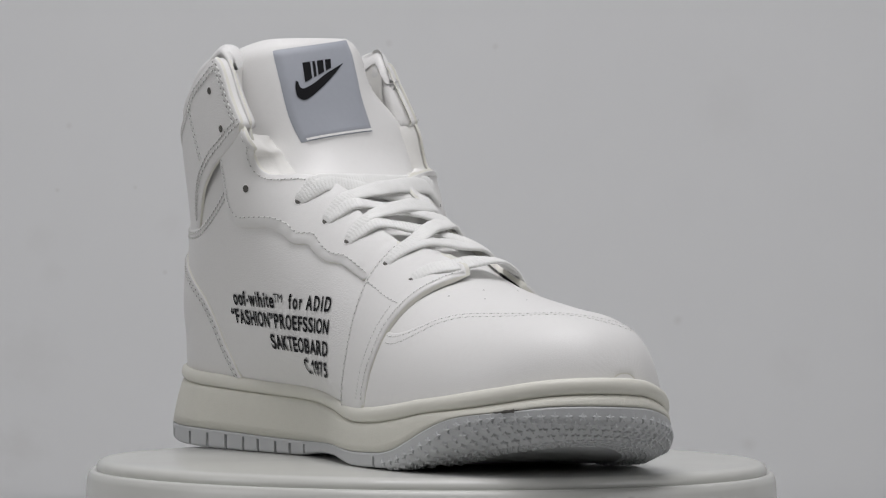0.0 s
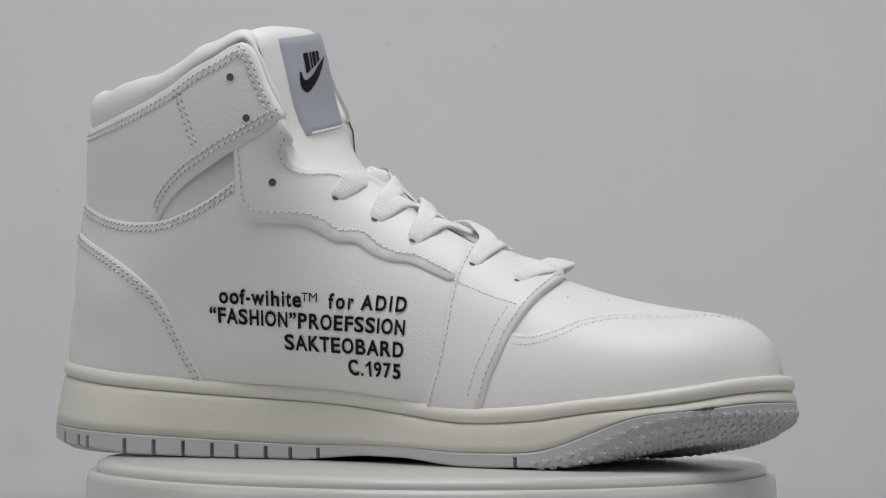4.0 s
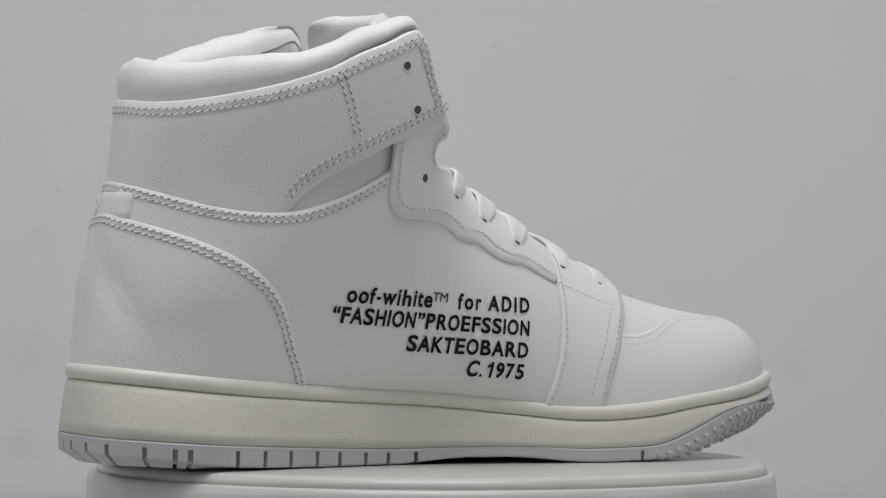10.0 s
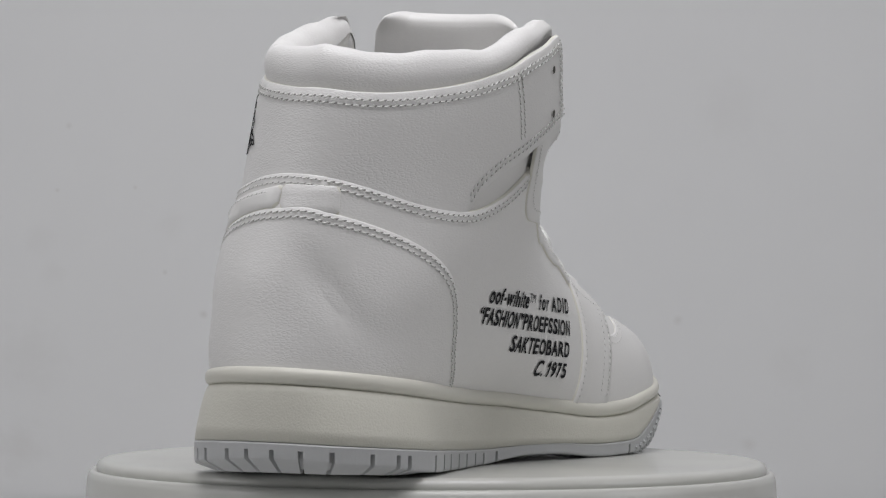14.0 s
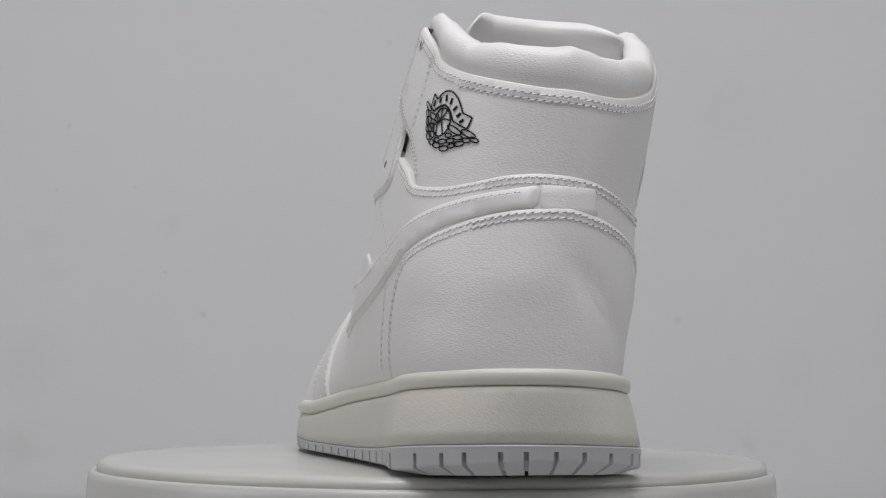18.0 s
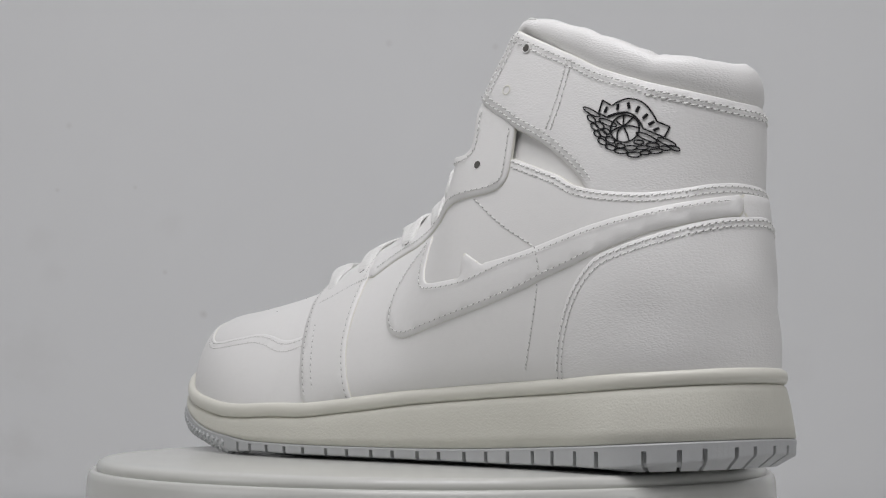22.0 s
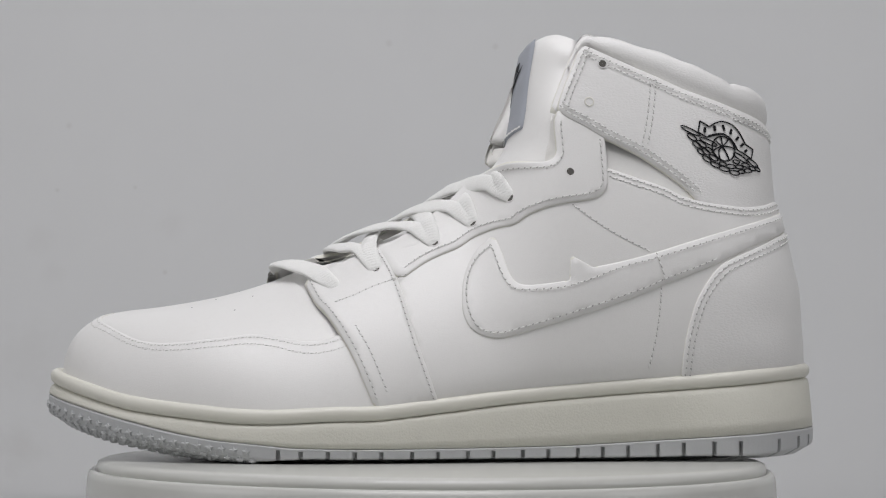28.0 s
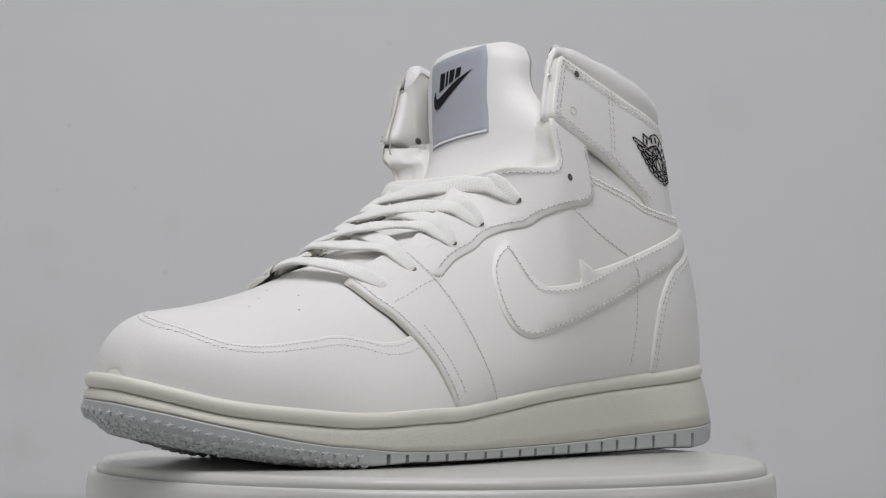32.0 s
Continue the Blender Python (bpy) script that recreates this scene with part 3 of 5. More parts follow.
QTOP = ((-102.5, 116.5), (-89.6, 112.3), (-79, 108.8), (-72.7, 105.6), (-64.4, 103.3), (-54.4, 102.0), (-44, 101.6), (-32, 103.0), (-21, 104.8), (-10, 105.4), (2, 104.5), (10, 103.7),
        (18, 102.6), (32, 99.7), (48, 95.7), (62.0, 93.6), (75.0, 93.7), (83.5, 95.6), (93.6, 99.7), (101.6, 104.3), (109.9, 109.7))
COUNTER = ((-83.3, 33.5), (-81.7, 43), (-79.4, 51.6), (-74.9, 62.4), (-69, 71), (-62, 77.9), (-53.6, 81.8), (-44.5, 85.1), (-31, 89.4), (-19, 92), (-7, 93), (4, 93.0),
           (15, 91.1), (24, 89.4), (33, 87.2), (46, 83.0), (59, 77.1), (70.8, 69.4), (77.9, 63.1), (84, 54.4), (88.2, 46.2), (92.8, 38.5), (96.6, 30.5))
zc, zq = curve(np.array(COLLAR) / 1000), curve(np.array(QTOP) / 1000)

# inner shell: what shows between the panels and round the throat
shell_r = loop(sole_line(0, 213, 40), ((216, 36), (222, 52), (229, 65), (233, 72)), rev(STRAPR_TOP), ((200.5, 83.5), (191.5, 87), (182, 91.5), (172.4, 96), (163.8, 102), (155.8, 106.4), (149, 109), (142.6, 110.6), (136.6, 110.6), (131, 112), (128.5, 116), (128, 120.4), (129.4, 122.6), (130.5, 126), (129.5, 132)),
               ((130.5, 133.4), (127.0, 140.9), (123.5, 147.2), (120.5, 154.2), (117, 160.5), (113, 162.5)), rev([c for c in COLLAR if c[0] > 5]), ((0, 134), (0, 33)))
shell_l = loop(sole_line(0, -201, 40), ((-206, 40), (-212, 55), (-219, 64), (-222, 68.5)), rev(STRAPL_TOP), ((-194, 82.6), (-186.5, 86), (-176.9, 92), (-164, 100), (-154.4, 108.2), (-149, 112), (-143.4, 115.2), (-138.3, 116), (-127, 115.6), (-121, 117.5), (-120, 124.6), (-120, 133.7), (-119.5, 138.2)),
               ((-122, 139), (-120.6, 143.2), (-117.4, 150), (-114, 157), (-110.5, 164), (-106, 166.5)), [c for c in COLLAR if c[0] < -5], ((0, 134), (0, 33)))
panel("inner_layer", shell_r, rear_at, SHELL - 0.0012, 0.0012, SMOOTH, shoe)
panel("inner_layer", shell_l, rear_at, SHELL - 0.0012, 0.0012, SMOOTH, shoe)

# quarters
q_r = loop(sole_line(-7, 200, 40), ((200, 24), (202, 45), (203, 70), (203.5, 80)), ((200, 82), (180, 88), (160, 98), (140, 105), (112, 111.5), (109.9, 109.7)), rev([c for c in QTOP if c[0] > 1]), ((2, 104.5), (-6, 105)), ((-6, 105), (-7, 38)))
quarter_r = panel("quarter", q_r, rear_at, SHELL - 0.0004, QUARTER - SHELL + 0.0004, LEATHER, shoe, "grained white leather quarter with black lettering", puff=0.0002)
q_l = loop(sole_line(12, -186, 42), ((-188, 24), (-190, 45), (-193, 68)), ((-190, 80), (-170, 88), (-150, 99), (-130, 107), (-106, 118), (-102.5, 116.5)), [c for c in QTOP if c[0] < 11], ((10, 103.7), (12, 103.5)), ((12, 103.5), (12, 38)))
quarter_l = panel("quarter", q_l, rear_at, SHELL - 0.0002, QUARTER - SHELL + 0.0004, SMOOTH, shoe, puff=0.0002)
QR = [c for c in QTOP if c[0] > 8]
QL = [c for c in QTOP if c[0] < 12]
for sh in (-1.6, -3.6):
    stitching(QR, rear_at, QUARTER + 0.0003, quarter_r, sh, dark=True)
    stitching(QL, rear_at, QUARTER + 0.0005, quarter_l, sh)
stitching(SEAML2, rear_at, QUARTER + 0.0006, quarter_l)
stitching(SEAML3, rear_at, QUARTER + 0.0006, quarter_l)


# ankle panel: dips under the quarters behind, rides over the eyestays in front
def ankle_base(a, z):
    r = np.abs(a)
    lift = sstep(0.070, 0.108, r) * (STRAP - QUARTER + 0.0002)
    return SHELL - 0.0003 + lift * sstep(0.0, 0.012, z - zq(np.clip(a, -0.1, 0.108)))


bottom = [(a, float(zq(a / 1000)) * 1000 - 4.0) for a in np.linspace(-62, 70, 40)]
# the strap's turned edge stands out below its stitches
STRAPBOTR_E = [(a + 0.8 * k, z - 1.9 * k) for (a, z), k in zip(STRAPBOTR, (0.3, 0.9, 1, 1, 1, 1, 1, 0.9, 0.6))]
ankle_edge = loop(rev(COLLAR), ANKFRONTL, STRAPBOTL, ((-66.8, 103.8), (-64, 99.5)), bottom, ((71, 90), (74.4, 94)), rev(STRAPBOTR_E), rev(ANKFRONTR))
ankle = panel("ankle_panel", ankle_edge, rear_at, ankle_base, 0.0016, LEATHER, shoe,
              "grained white leather ankle panel with a printed emblem", puff=0.0005)


def ankle_top(a, z, off=0.0):
    return rear_at(a, z, ankle_base(a, z) + 0.0018 + 0.0005 + np.asarray(off))


for sh in (1.9, 3.9):
    stitching([c for c in COLLAR if c[0] > -50], ankle_top, -0.0001, ankle, -sh - 1.1, dark=True, within=ankle_edge)
    stitching([c for c in COLLAR if c[0] < -40], ankle_top, 0.0, ankle, -sh - 0.6, within=ankle_edge)
    stitching(STRAPBOTR, ankle_top, -0.0001, ankle, -sh, dark=True, within=ankle_edge)
    stitching(STRAPBOTL, ankle_top, 0.0, ankle, sh, within=ankle_edge)
    stitching(ANKFRONTR[:-1], ankle_top, -0.0001, ankle, -sh, dark=True, within=ankle_edge)
    stitching(ANKFRONTL, ankle_top, 0.0, ankle, sh, within=ankle_edge)
for sh in (-1.1, 1.1):
    stitching(ANKSEAMR, ankle_top, -0.0001, ankle, sh, dark=True, within=ankle_edge)
    stitching(ANKSEAML, ankle_top, 0.0, ankle, sh, within=ankle_edge)

def dents(a, z):
    """Soft dents and a slanting fold where the heel's leather has sagged."""
    fold = np.exp(-(((a - 0.020) + 0.9 * (z - 0.062)) / 0.007) ** 2 - ((z - 0.062) / 0.014) ** 2)
    swell = np.exp(-((a + 0.012) / 0.014) ** 2 - ((z - 0.068) / 0.009) ** 2)
    side = np.exp(-((a - 0.048) / 0.010) ** 2 - ((z - 0.050) / 0.010) ** 2) + np.exp(-((a + 0.045) / 0.011) ** 2 - ((z - 0.056) / 0.009) ** 2)
    return -0.0016 * fold + 0.0010 * swell - 0.0008 * side


# heel counter, heel tab, side mark
counter = panel("heel_counter", loop(COUNTER, ((96.6, 30.5), (97.4, 26)), sole_line(97.2, -83.3, 60)), rear_at, QUARTER - 0.0004, OVER - QUARTER + 0.0004, LEATHER, shoe, "grained white leather heel counter", puff=0.0003, clear=dents)
for sh in (-1.7, -3.7):
    stitching([c for c in COUNTER if c[0] > -32], rear_at, OVER + 0.0003, counter, sh, dark=True)
    stitching([c for c in COUNTER if c[0] < -30], rear_at, OVER + 0.0003, counter, sh)
tab = panel("heel_tab", loop(((-9.5, 101.4), (17.5, 100.2)), ((17.5, 100.2), (19, 91.5)), ((19, 90), (-8, 91)), ((-8, 92), (-9.5, 101.4))), rear_at, QUARTER - 0.0004, OVER - QUARTER + 0.0001, LEATHER, shoe)
m_low = ((-9, 92.6), (-16, 92.4), (-31, 89.5), (-44.3, 86), (-62.1, 78.6), (-72.9, 74.3), (-86.2, 69.6), (-95.2, 65.8), (-117.4, 58.3), (-146.3, 49.8), (-155.3, 47.6), (-161.9, 48.6), (-166.3, 51.5), (-168.3, 56.5), (-167.7, 63.1), (-164.9, 72), (-159, 81), (-151.6, 87.6))
m_top = ((-149.6, 88.4), (-148.3, 80), (-147.6, 74), (-145.8, 70.2), (-142.5, 69.0), (-135, 69.6), (-125.5, 71))
mark = panel("side_mark", loop(m_low, ((-151.6, 87.6), (-149.6, 88.4)), m_top, ((-125.5, 71), (-123.4, 81)), ((-123.4, 81), (-114.9, 76.2)), ((-114.9, 76.2), (-102.8, 78.7), (-89.5, 82.1), (-71.6, 87.4), (-49.8, 93.6), (-30, 98), (-8.6, 101.2)), ((-8.6, 101.2), (-8.6, 92.6))),
             rear_at, QUARTER - 0.0004, OVER - QUARTER + 0.0004, SMOOTH, shoe, "smooth white curved tick overlay", puff=0.0004)
stitching(((-152, 84), (-159, 78), (-164, 70), (-166, 60), (-163.5, 52), (-156, 49.8), (-146, 52), (-117.4, 60.6), (-95.2, 68), (-86.5, 71.6), (-72.9, 76.4), (-62, 80.6)), rear_at, OVER + 0.0006, mark)
stitching(((-151.5, 84), (-150.3, 74), (-148, 68.2), (-142.5, 66.8), (-125, 68.8), (-102.8, 76.3), (-89.5, 79.7), (-71.6, 85), (-49.8, 91.4), (-30, 96), (-13, 98.6)), rear_at, OVER + 0.0006, mark)
stitching(((-88.4, 81.5), (-86.9, 75), (-86.6, 70.5)), rear_at, OVER + 0.0006, mark)

# eyestays and the straps across the vamp
EYER_E = [(a - 0.7 * k, z - 1.8 * k) for (a, z), k in zip(EYER_LOW, (0, 0.3, 0.6, 0.9, 1, 1, 1, 1, 1, 1, 1, 0.8, 0.5, 0.3, 0.2, 0))]
eye_r_edge = loop(EYER_E, ((198.5, 69.6), (202.5, 72), (203, 84)), EYER_TOP, ((128.5, 133.5), (118, 131), (109, 124)))
eye_r = panel("eyestay", eye_r_edge, rear_at, QUARTER - 0.0004, OVER + 0.0002 - QUARTER + 0.0004, SMOOTH, shoe, "white leather eyestay with a wavy cut edge", puff=0.0002)
stitching(EYER_LOW, rear_at, OVER + 0.0006, eye_r, 2.6, within=eye_r_edge)
stitching([c for c in EYER_TOP if c[0] < 157], rear_at, OVER + 0.0006, eye_r, 2.6, within=eye_r_edge)
eye_l_edge = loop(EYEL_LOW, ((-188, 71.4), (-192, 73), (-196, 84.5)), EYEL_TOP, ((-119, 139.5), (-108, 137), (-101.5, 131)))
eye_l = panel("eyestay", eye_l_edge, rear_at, QUARTER - 0.0004, OVER + 0.0002 - QUARTER + 0.0004, SMOOTH, shoe, "white leather eyestay with a wavy cut edge", puff=0.0002)
stitching(EYEL_LOW, rear_at, OVER + 0.0006, eye_l, -2.4, within=eye_l_edge)
stitching([c for c in EYEL_TOP if c[0] > -151], rear_at, OVER + 0.0006, eye_l, -2.6, within=eye_l_edge)
strap_r = panel("vamp_strap", loop(STRAPR_BACK, STRAPR_TOP, ((235.2, 76), (236.4, 74)), STRAPR_FRONT, sole_line(219.3, 194.1, 10)), rear_at, QUARTER - 0.0010, OVER - QUARTER + 0.0014, SMOOTH, shoe, puff=0.0002)
strap_l = panel("vamp_strap", loop(rev(STRAPL_TOP), rev(STRAPL_BACK), sole_line(-180.5, -206.8, 10), rev(STRAPL_FRONT)), rear_at, QUARTER - 0.0010, OVER - QUARTER + 0.0014, SMOOTH, shoe, puff=0.0002)
for st, bk, fr, seam, sg in ((strap_r, STRAPR_BACK, STRAPR_FRONT, SEAMR, 1), (strap_l, STRAPL_BACK, STRAPL_FRONT, SEAML, -1)):
    h = OVER + 0.0006
    stitching(bk, rear_at, h, st, -1.8 * sg)
    stitching(fr, rear_at, h, st, -2.4 * sg)
    stitching(fr[3:], rear_at, h, st, -7.2 * sg)
    stitching(seam, rear_at, h, st)

# toe box, and the cap stitched round it
tx = np.r_[np.linspace(0.178, 0.27, 40), 0.27 + (0.3055 - 0.27) * np.sin(np.linspace(0, math.pi / 2, 40))[1:]]
TX, TG = np.meshgrid(tx, np.linspace(-1, 1, 97), indexing="ij")
toe = fore(TX, TG)
toe[..., 2] -= 0.005 * (1 - sstep(0.190, 0.216, TX)) * (1 - TG**2)
shut = toe[-1:] + np.array([0.0005, 0, 0])
shut[..., 2] = 0.029
toe = np.concatenate([toe, shut])
part("toe_box", sheet(place(toe)), SMOOTH, shoe, "smooth white leather toe box")
GS = 0.06


def fore_m(x, g, off=0.0):
    return fore_at(x, g / GS, off)


cap_line = ((190, -0.665), (204, -0.665), (213.5, -0.650), (219, -0.640), (225.3, -0.605), (231.7, -0.545), (238.2, -0.465), (248, -0.375), (260, -0.315), (272, -0.245), (282, -0.150), (288.5, -0.04), (290.8, 0.08),
            (290, 0.25), (284, 0.43), (276, 0.53), (263, 0.558), (248, 0.540), (236, 0.525), (226, 0.548), (215, 0.595), (206, 0.612), (194, 0.60), (180, 0.59))
cap_mm = [(x, g * GS * 1000) for x, g in cap_line]
cap = panel("toe_cap", loop(cap_mm, ((180, 36), (180, 59.6)), ((184, 59.6), (304.6, 59.6)), ((305.3, 56), (305.3, -56)), ((304.6, -59.6), (190, -59.6)), ((190, -59), (190, -40))), fore_m, -0.0004, 0.0009, SMOOTH, shoe, "smooth white leather toe cap", grid=0.0032)
for sh in (-1.4, -3.6):
    stitching(cap_mm[2:-1], fore_m, 0.0006, cap, sh, pitch=0.0030, size=0.8, pale=True)

# perforations over the toe: flat dark discs that paint the holes' shade
V, F = [], []
for x, g in ((0.229, -0.30), (0.234, -0.12), (0.236, 0.05), (0.232, 0.22), (0.243, -0.2), (0.246, 0.12), (0.240, 0.33), (0.252, -0.04), (0.256, 0.2)):
    c = fore_at(np.array([x]), np.array([g]), 0.00015)[0]
    t1 = fore_at(np.array([x + 0.001]), np.array([g]), 0.00015)[0] - c
    t2 = fore_at(np.array([x]), np.array([g + 0.01]), 0.00015)[0] - c
    t1, t2 = t1 / np.linalg.norm(t1), t2 / np.linalg.norm(t2)
    k = len(V)
    V += [c + 0.00035 * (math.cos(i * math.pi / 4) * t1 + math.sin(i * math.pi / 4) * t2) for i in range(8)]
    F.append(tuple(range(k, k + 8)))
me = bpy.data.meshes.new("perforation_shade")
me.from_pydata(place(np.array(V)).tolist(), [], F)
part_mesh("perforation_shade", me, HOLE_SHADE, shoe)["kind"] = "stuff"

# ---- padded collar and lining ----
crest = curve(((-0.112, 0.0030), (-0.104, 0.0062), (-0.095, 0.0100), (-0.078, 0.0118), (-0.060, 0.0128), (-0.040, 0.0126), (-0.018, 0.0142), (0.0, 0.0156), (0.03, 0.0143), (0.055, 0.0126), (0.075, 0.0090), (0.095, 0.0078), (0.106, 0.0066), (0.114, 0.0048), (0.120, 0.0025)))
lipz = curve(np.array(((-120, 139), (-115.7, 150), (-112.2, 156.8), (-109.3, 163), (-106, 165.6)) + COLLAR[1:-1] + ((113.4, 161.4), (116.3, 159.3), (119.1, 153.8), (124, 142))) / 1000)


def collar_grid():
    aa = np.linspace(-0.1135, 0.1195, 170)
    rows_c, rows_l = [], []
    zb = lipz(aa)
    h = crest(aa)
    fold = -0.0016 * np.exp(-((aa + 0.044) / 0.003) ** 2) + 0.0003 * np.sin(aa * 160) + 0.0002 * np.sin(aa * 410 + 1)
    h = h + fold
    for off, k, dz in ((-0.0030, -0.25, -0.002), (-0.0020, 0.02, 0), (-0.0012, 0.22, 0), (-0.0011, 0.45, 0), (-0.0018, 0.70, 0), (-0.0034, 0.90, 0), (-0.0056, 1.0, 0), (-0.0085, 0.98, 0), (-0.0112, 0.82, 0), (-0.0128, 0.55, 0), (-0.0134, 0.2, 0)):
        rows_c.append((off, zb + h * k + dz))
    for off, dz in ((-0.0128, 0.0), (-0.0126, -0.008), (-0.0115, -0.018), (-0.0095, -0.030), (-0.0080, -0.05), (-0.0070, -0.075)):
        rows_l.append((off, np.maximum(zb + h * 0.2 + dz, 0.045)))

    end = np.clip(np.minimum(aa - aa[0], aa[-1] - aa) / 0.005, 0, 1)
    thin = (1 - 0.3 * sstep(0.080, 0.108, np.abs(aa))) * np.sqrt(1 - (1 - end) ** 2)

    def build(rows):
        return np.stack([rear_at(aa, np.minimum(zb, z) if off > -0.0058 else np.minimum(z, 0.15), (off * thin if off < -0.004 else 0 * aa + off) - 0.0016 * (1 - end)) + np.stack([0 * aa, 0 * aa, z - (np.minimum(zb, z) if off > -0.0058 else np.minimum(z, 0.15))], -1) for off, z in rows], 1)
    return build(rows_c), build(rows_l)


pad_c, pad_l = collar_grid()
part("collar", sheet(place(pad_c)), LEATHER, shoe, "puffy padded white leather collar")
part("lining", sheet(place(pad_l[2:])), LINING, shoe, "soft white lining inside the ankle")
# insole seen through the opening
ix, iy = np.meshgrid(np.linspace(0.02, 0.19, 30), np.linspace(-1, 1, 15), indexing="ij")
part("insole", sheet(place(np.stack([ix, -0.002 + iy * 0.033 * np.sqrt(np.clip(1 - (1 - np.clip((ix - 0.012) / 0.045, 0, 1)) ** 2, 0, 1)), 0.034 + 0 * ix], -1))), LINING, shoe)


# ---- tongue with its woven label ----
def tongue(u, v, off=0.0):
    """u from the toe end (0) to the top (1), v across from -1 (lettered side) to 1."""
    u, v = np.asarray(u, float), np.asarray(v, float)
    cx = curve(((0, 0.226), (0.08, 0.2075), (0.15, 0.190), (0.3, 0.164), (0.42, 0.146), (0.53, 0.1330), (0.62, 0.1255), (0.72, 0.1220), (0.85, 0.1195), (1.0, 0.1160)))(u)
    cz = curve(((0, 0.0630), (0.08, 0.0725), (0.15, 0.0815), (0.3, 0.0940), (0.42, 0.1050), (0.53, 0.1165), (0.62, 0.1270), (0.72, 0.1385), (0.85, 0.1540), (1.0, 0.1715)))(u)
    cy = curve(((0, -0.012), (0.3, -0.012), (0.53, -0.0135), (0.72, -0.0180), (1.0, -0.0230)))(u)
    hw = curve(((0, 0.015), (0.08, 0.024), (0.3, 0.029), (0.53, 0.0285), (0.62, 0.0325), (0.75, 0.0355), (0.93, 0.036), (1.0, 0.0325)))(u)
    bend = np.where(v > 0, 0.007, 0.013) * np.abs(v) ** 2.4 * sstep(0.2, 0.7, u) + 0.004 * v**2
    y = cy + hw * v + 0.007 * np.clip(v, 0, 1) ** 1.5 * sstep(0.36, 0.5, u) * (1 - sstep(0.66, 0.82, u))
    y = y - 0.009 * np.clip((v - 0.45) / 0.55, 0, 1) * sstep(0.68, 0.88, u)
    lean = 0.0022 * v * sstep(0.5, 0.8, u) - 0.006 * np.clip((-v - 0.5) / 0.5, 0, 1) ** 2 * sstep(0.8, 1.0, u) - 0.003 * np.clip((v - 0.6) / 0.4, 0, 1) ** 2 * sstep(0.85, 1.0, u)
    dx, dz = 1.0 * sstep(0.25, 0.7, u) + 0.4 * (1 - sstep(0.25, 0.7, u)), 0.9 * (1 - sstep(0.3, 0.75, u))
    return np.stack([cx - bend * dx + np.asarray(off) * dx, y, cz - bend * dz + lean + np.asarray(off) * dz], -1)


uu, vv = np.meshgrid(np.linspace(0, 1, 60), np.linspace(-1, 1, 41), indexing="ij")
edge = np.sqrt(np.clip(1 - np.maximum(np.abs(vv) ** 8, np.clip((uu - 0.93) / 0.07, 0, 1) ** 3), 0, 1))
front = tongue(uu, vv, -0.0035 + 0.0035 * edge)
back = tongue(uu, vv, -0.0036 - 0.0060 * edge)
ring_f = np.concatenate([front, back[:, ::-1]], 1)
bm = sheet(place(ring_f), closed_v=True)
tongue_ob = part("tongue", bm, SMOOTH, shoe, "padded white leather tongue standing upright")
bm = sheet(place(np.stack([front[-1], back[-1]], 0)))
part("tongue_rim", bm, SMOOTH, tongue_ob)

# label corners on the tongue: (u, v)
def on_label(s, t, off=0.0006):
    """s across 0..1 from the lettered side, t up 0..1."""
    s, t = np.asarray(s, float), np.asarray(t, float)
    u = (0.630 * (1 - t) + 0.955 * t) * (1 - s) + (0.672 * (1 - t) + 0.992 * t) * s
    v = (-0.56 * (1 - t) - 0.58 * t) * (1 - s) + (0.425 * (1 - t) + 0.420 * t) * s
    return tongue(u, v, np.asarray(off))


ss, tt = np.meshgrid(np.linspace(0, 1, 25), np.linspace(0, 1, 25), indexing="ij")
rimd = np.minimum(np.minimum(ss, 1 - ss), np.minimum(tt, 1 - tt))
label_ob = part("woven_label", sheet(place(on_label(ss, tt, 0.0001 + 0.0009 * sstep(0, 0.03, rimd)))), FABRIC, tongue_ob, "grey satin woven label with a black tick emblem")
ss, tt = np.meshgrid(np.linspace(0.06, 1, 25), np.linspace(0.010, 0.034, 5), indexing="ij")
part("hem", sheet(place(on_label(ss, tt, 0.0014 + 0.0003 * np.sin(ss * 60)))), THREAD, label_ob, "pale frayed woven hem")


def flat_shape(name, pts, fn, off, material, parent, grid=0.0012):
    """A thin printed shape: a smooth or straight outline filled and laid on a surface."""
    o = np.array(pts, float)
    lo, hi = o.min(0), o.max(0)
    gx, gy = np.meshgrid(np.arange(lo[0], hi[0], grid), np.arange(lo[1], hi[1], grid))
    q = np.stack([gx.ravel(), gy.ravel()], -1)
    q = q[inside(o, q)] if len(q) else q
    q = q[edge_dist(o, q) > grid * 0.4] if len(q) else q
    k = len(o)
    vs, _, fs, *_ = delaunay_2d_cdt([Vector(p) for p in np.vstack([o, q])], [(i, (i + 1) % k) for i in range(k)], [], 1, 1e-7)
    v = np.array([(p.x, p.y) for p in vs])
    me = bpy.data.meshes.new(name)
    me.from_pydata(place(fn(v[:, 0], v[:, 1], np.full(len(v), off))).tolist(), [], [tuple(f) for f in fs])
    me.polygons.foreach_set("use_smooth", [True] * len(fs))
    return part_mesh(name, me, material, parent)


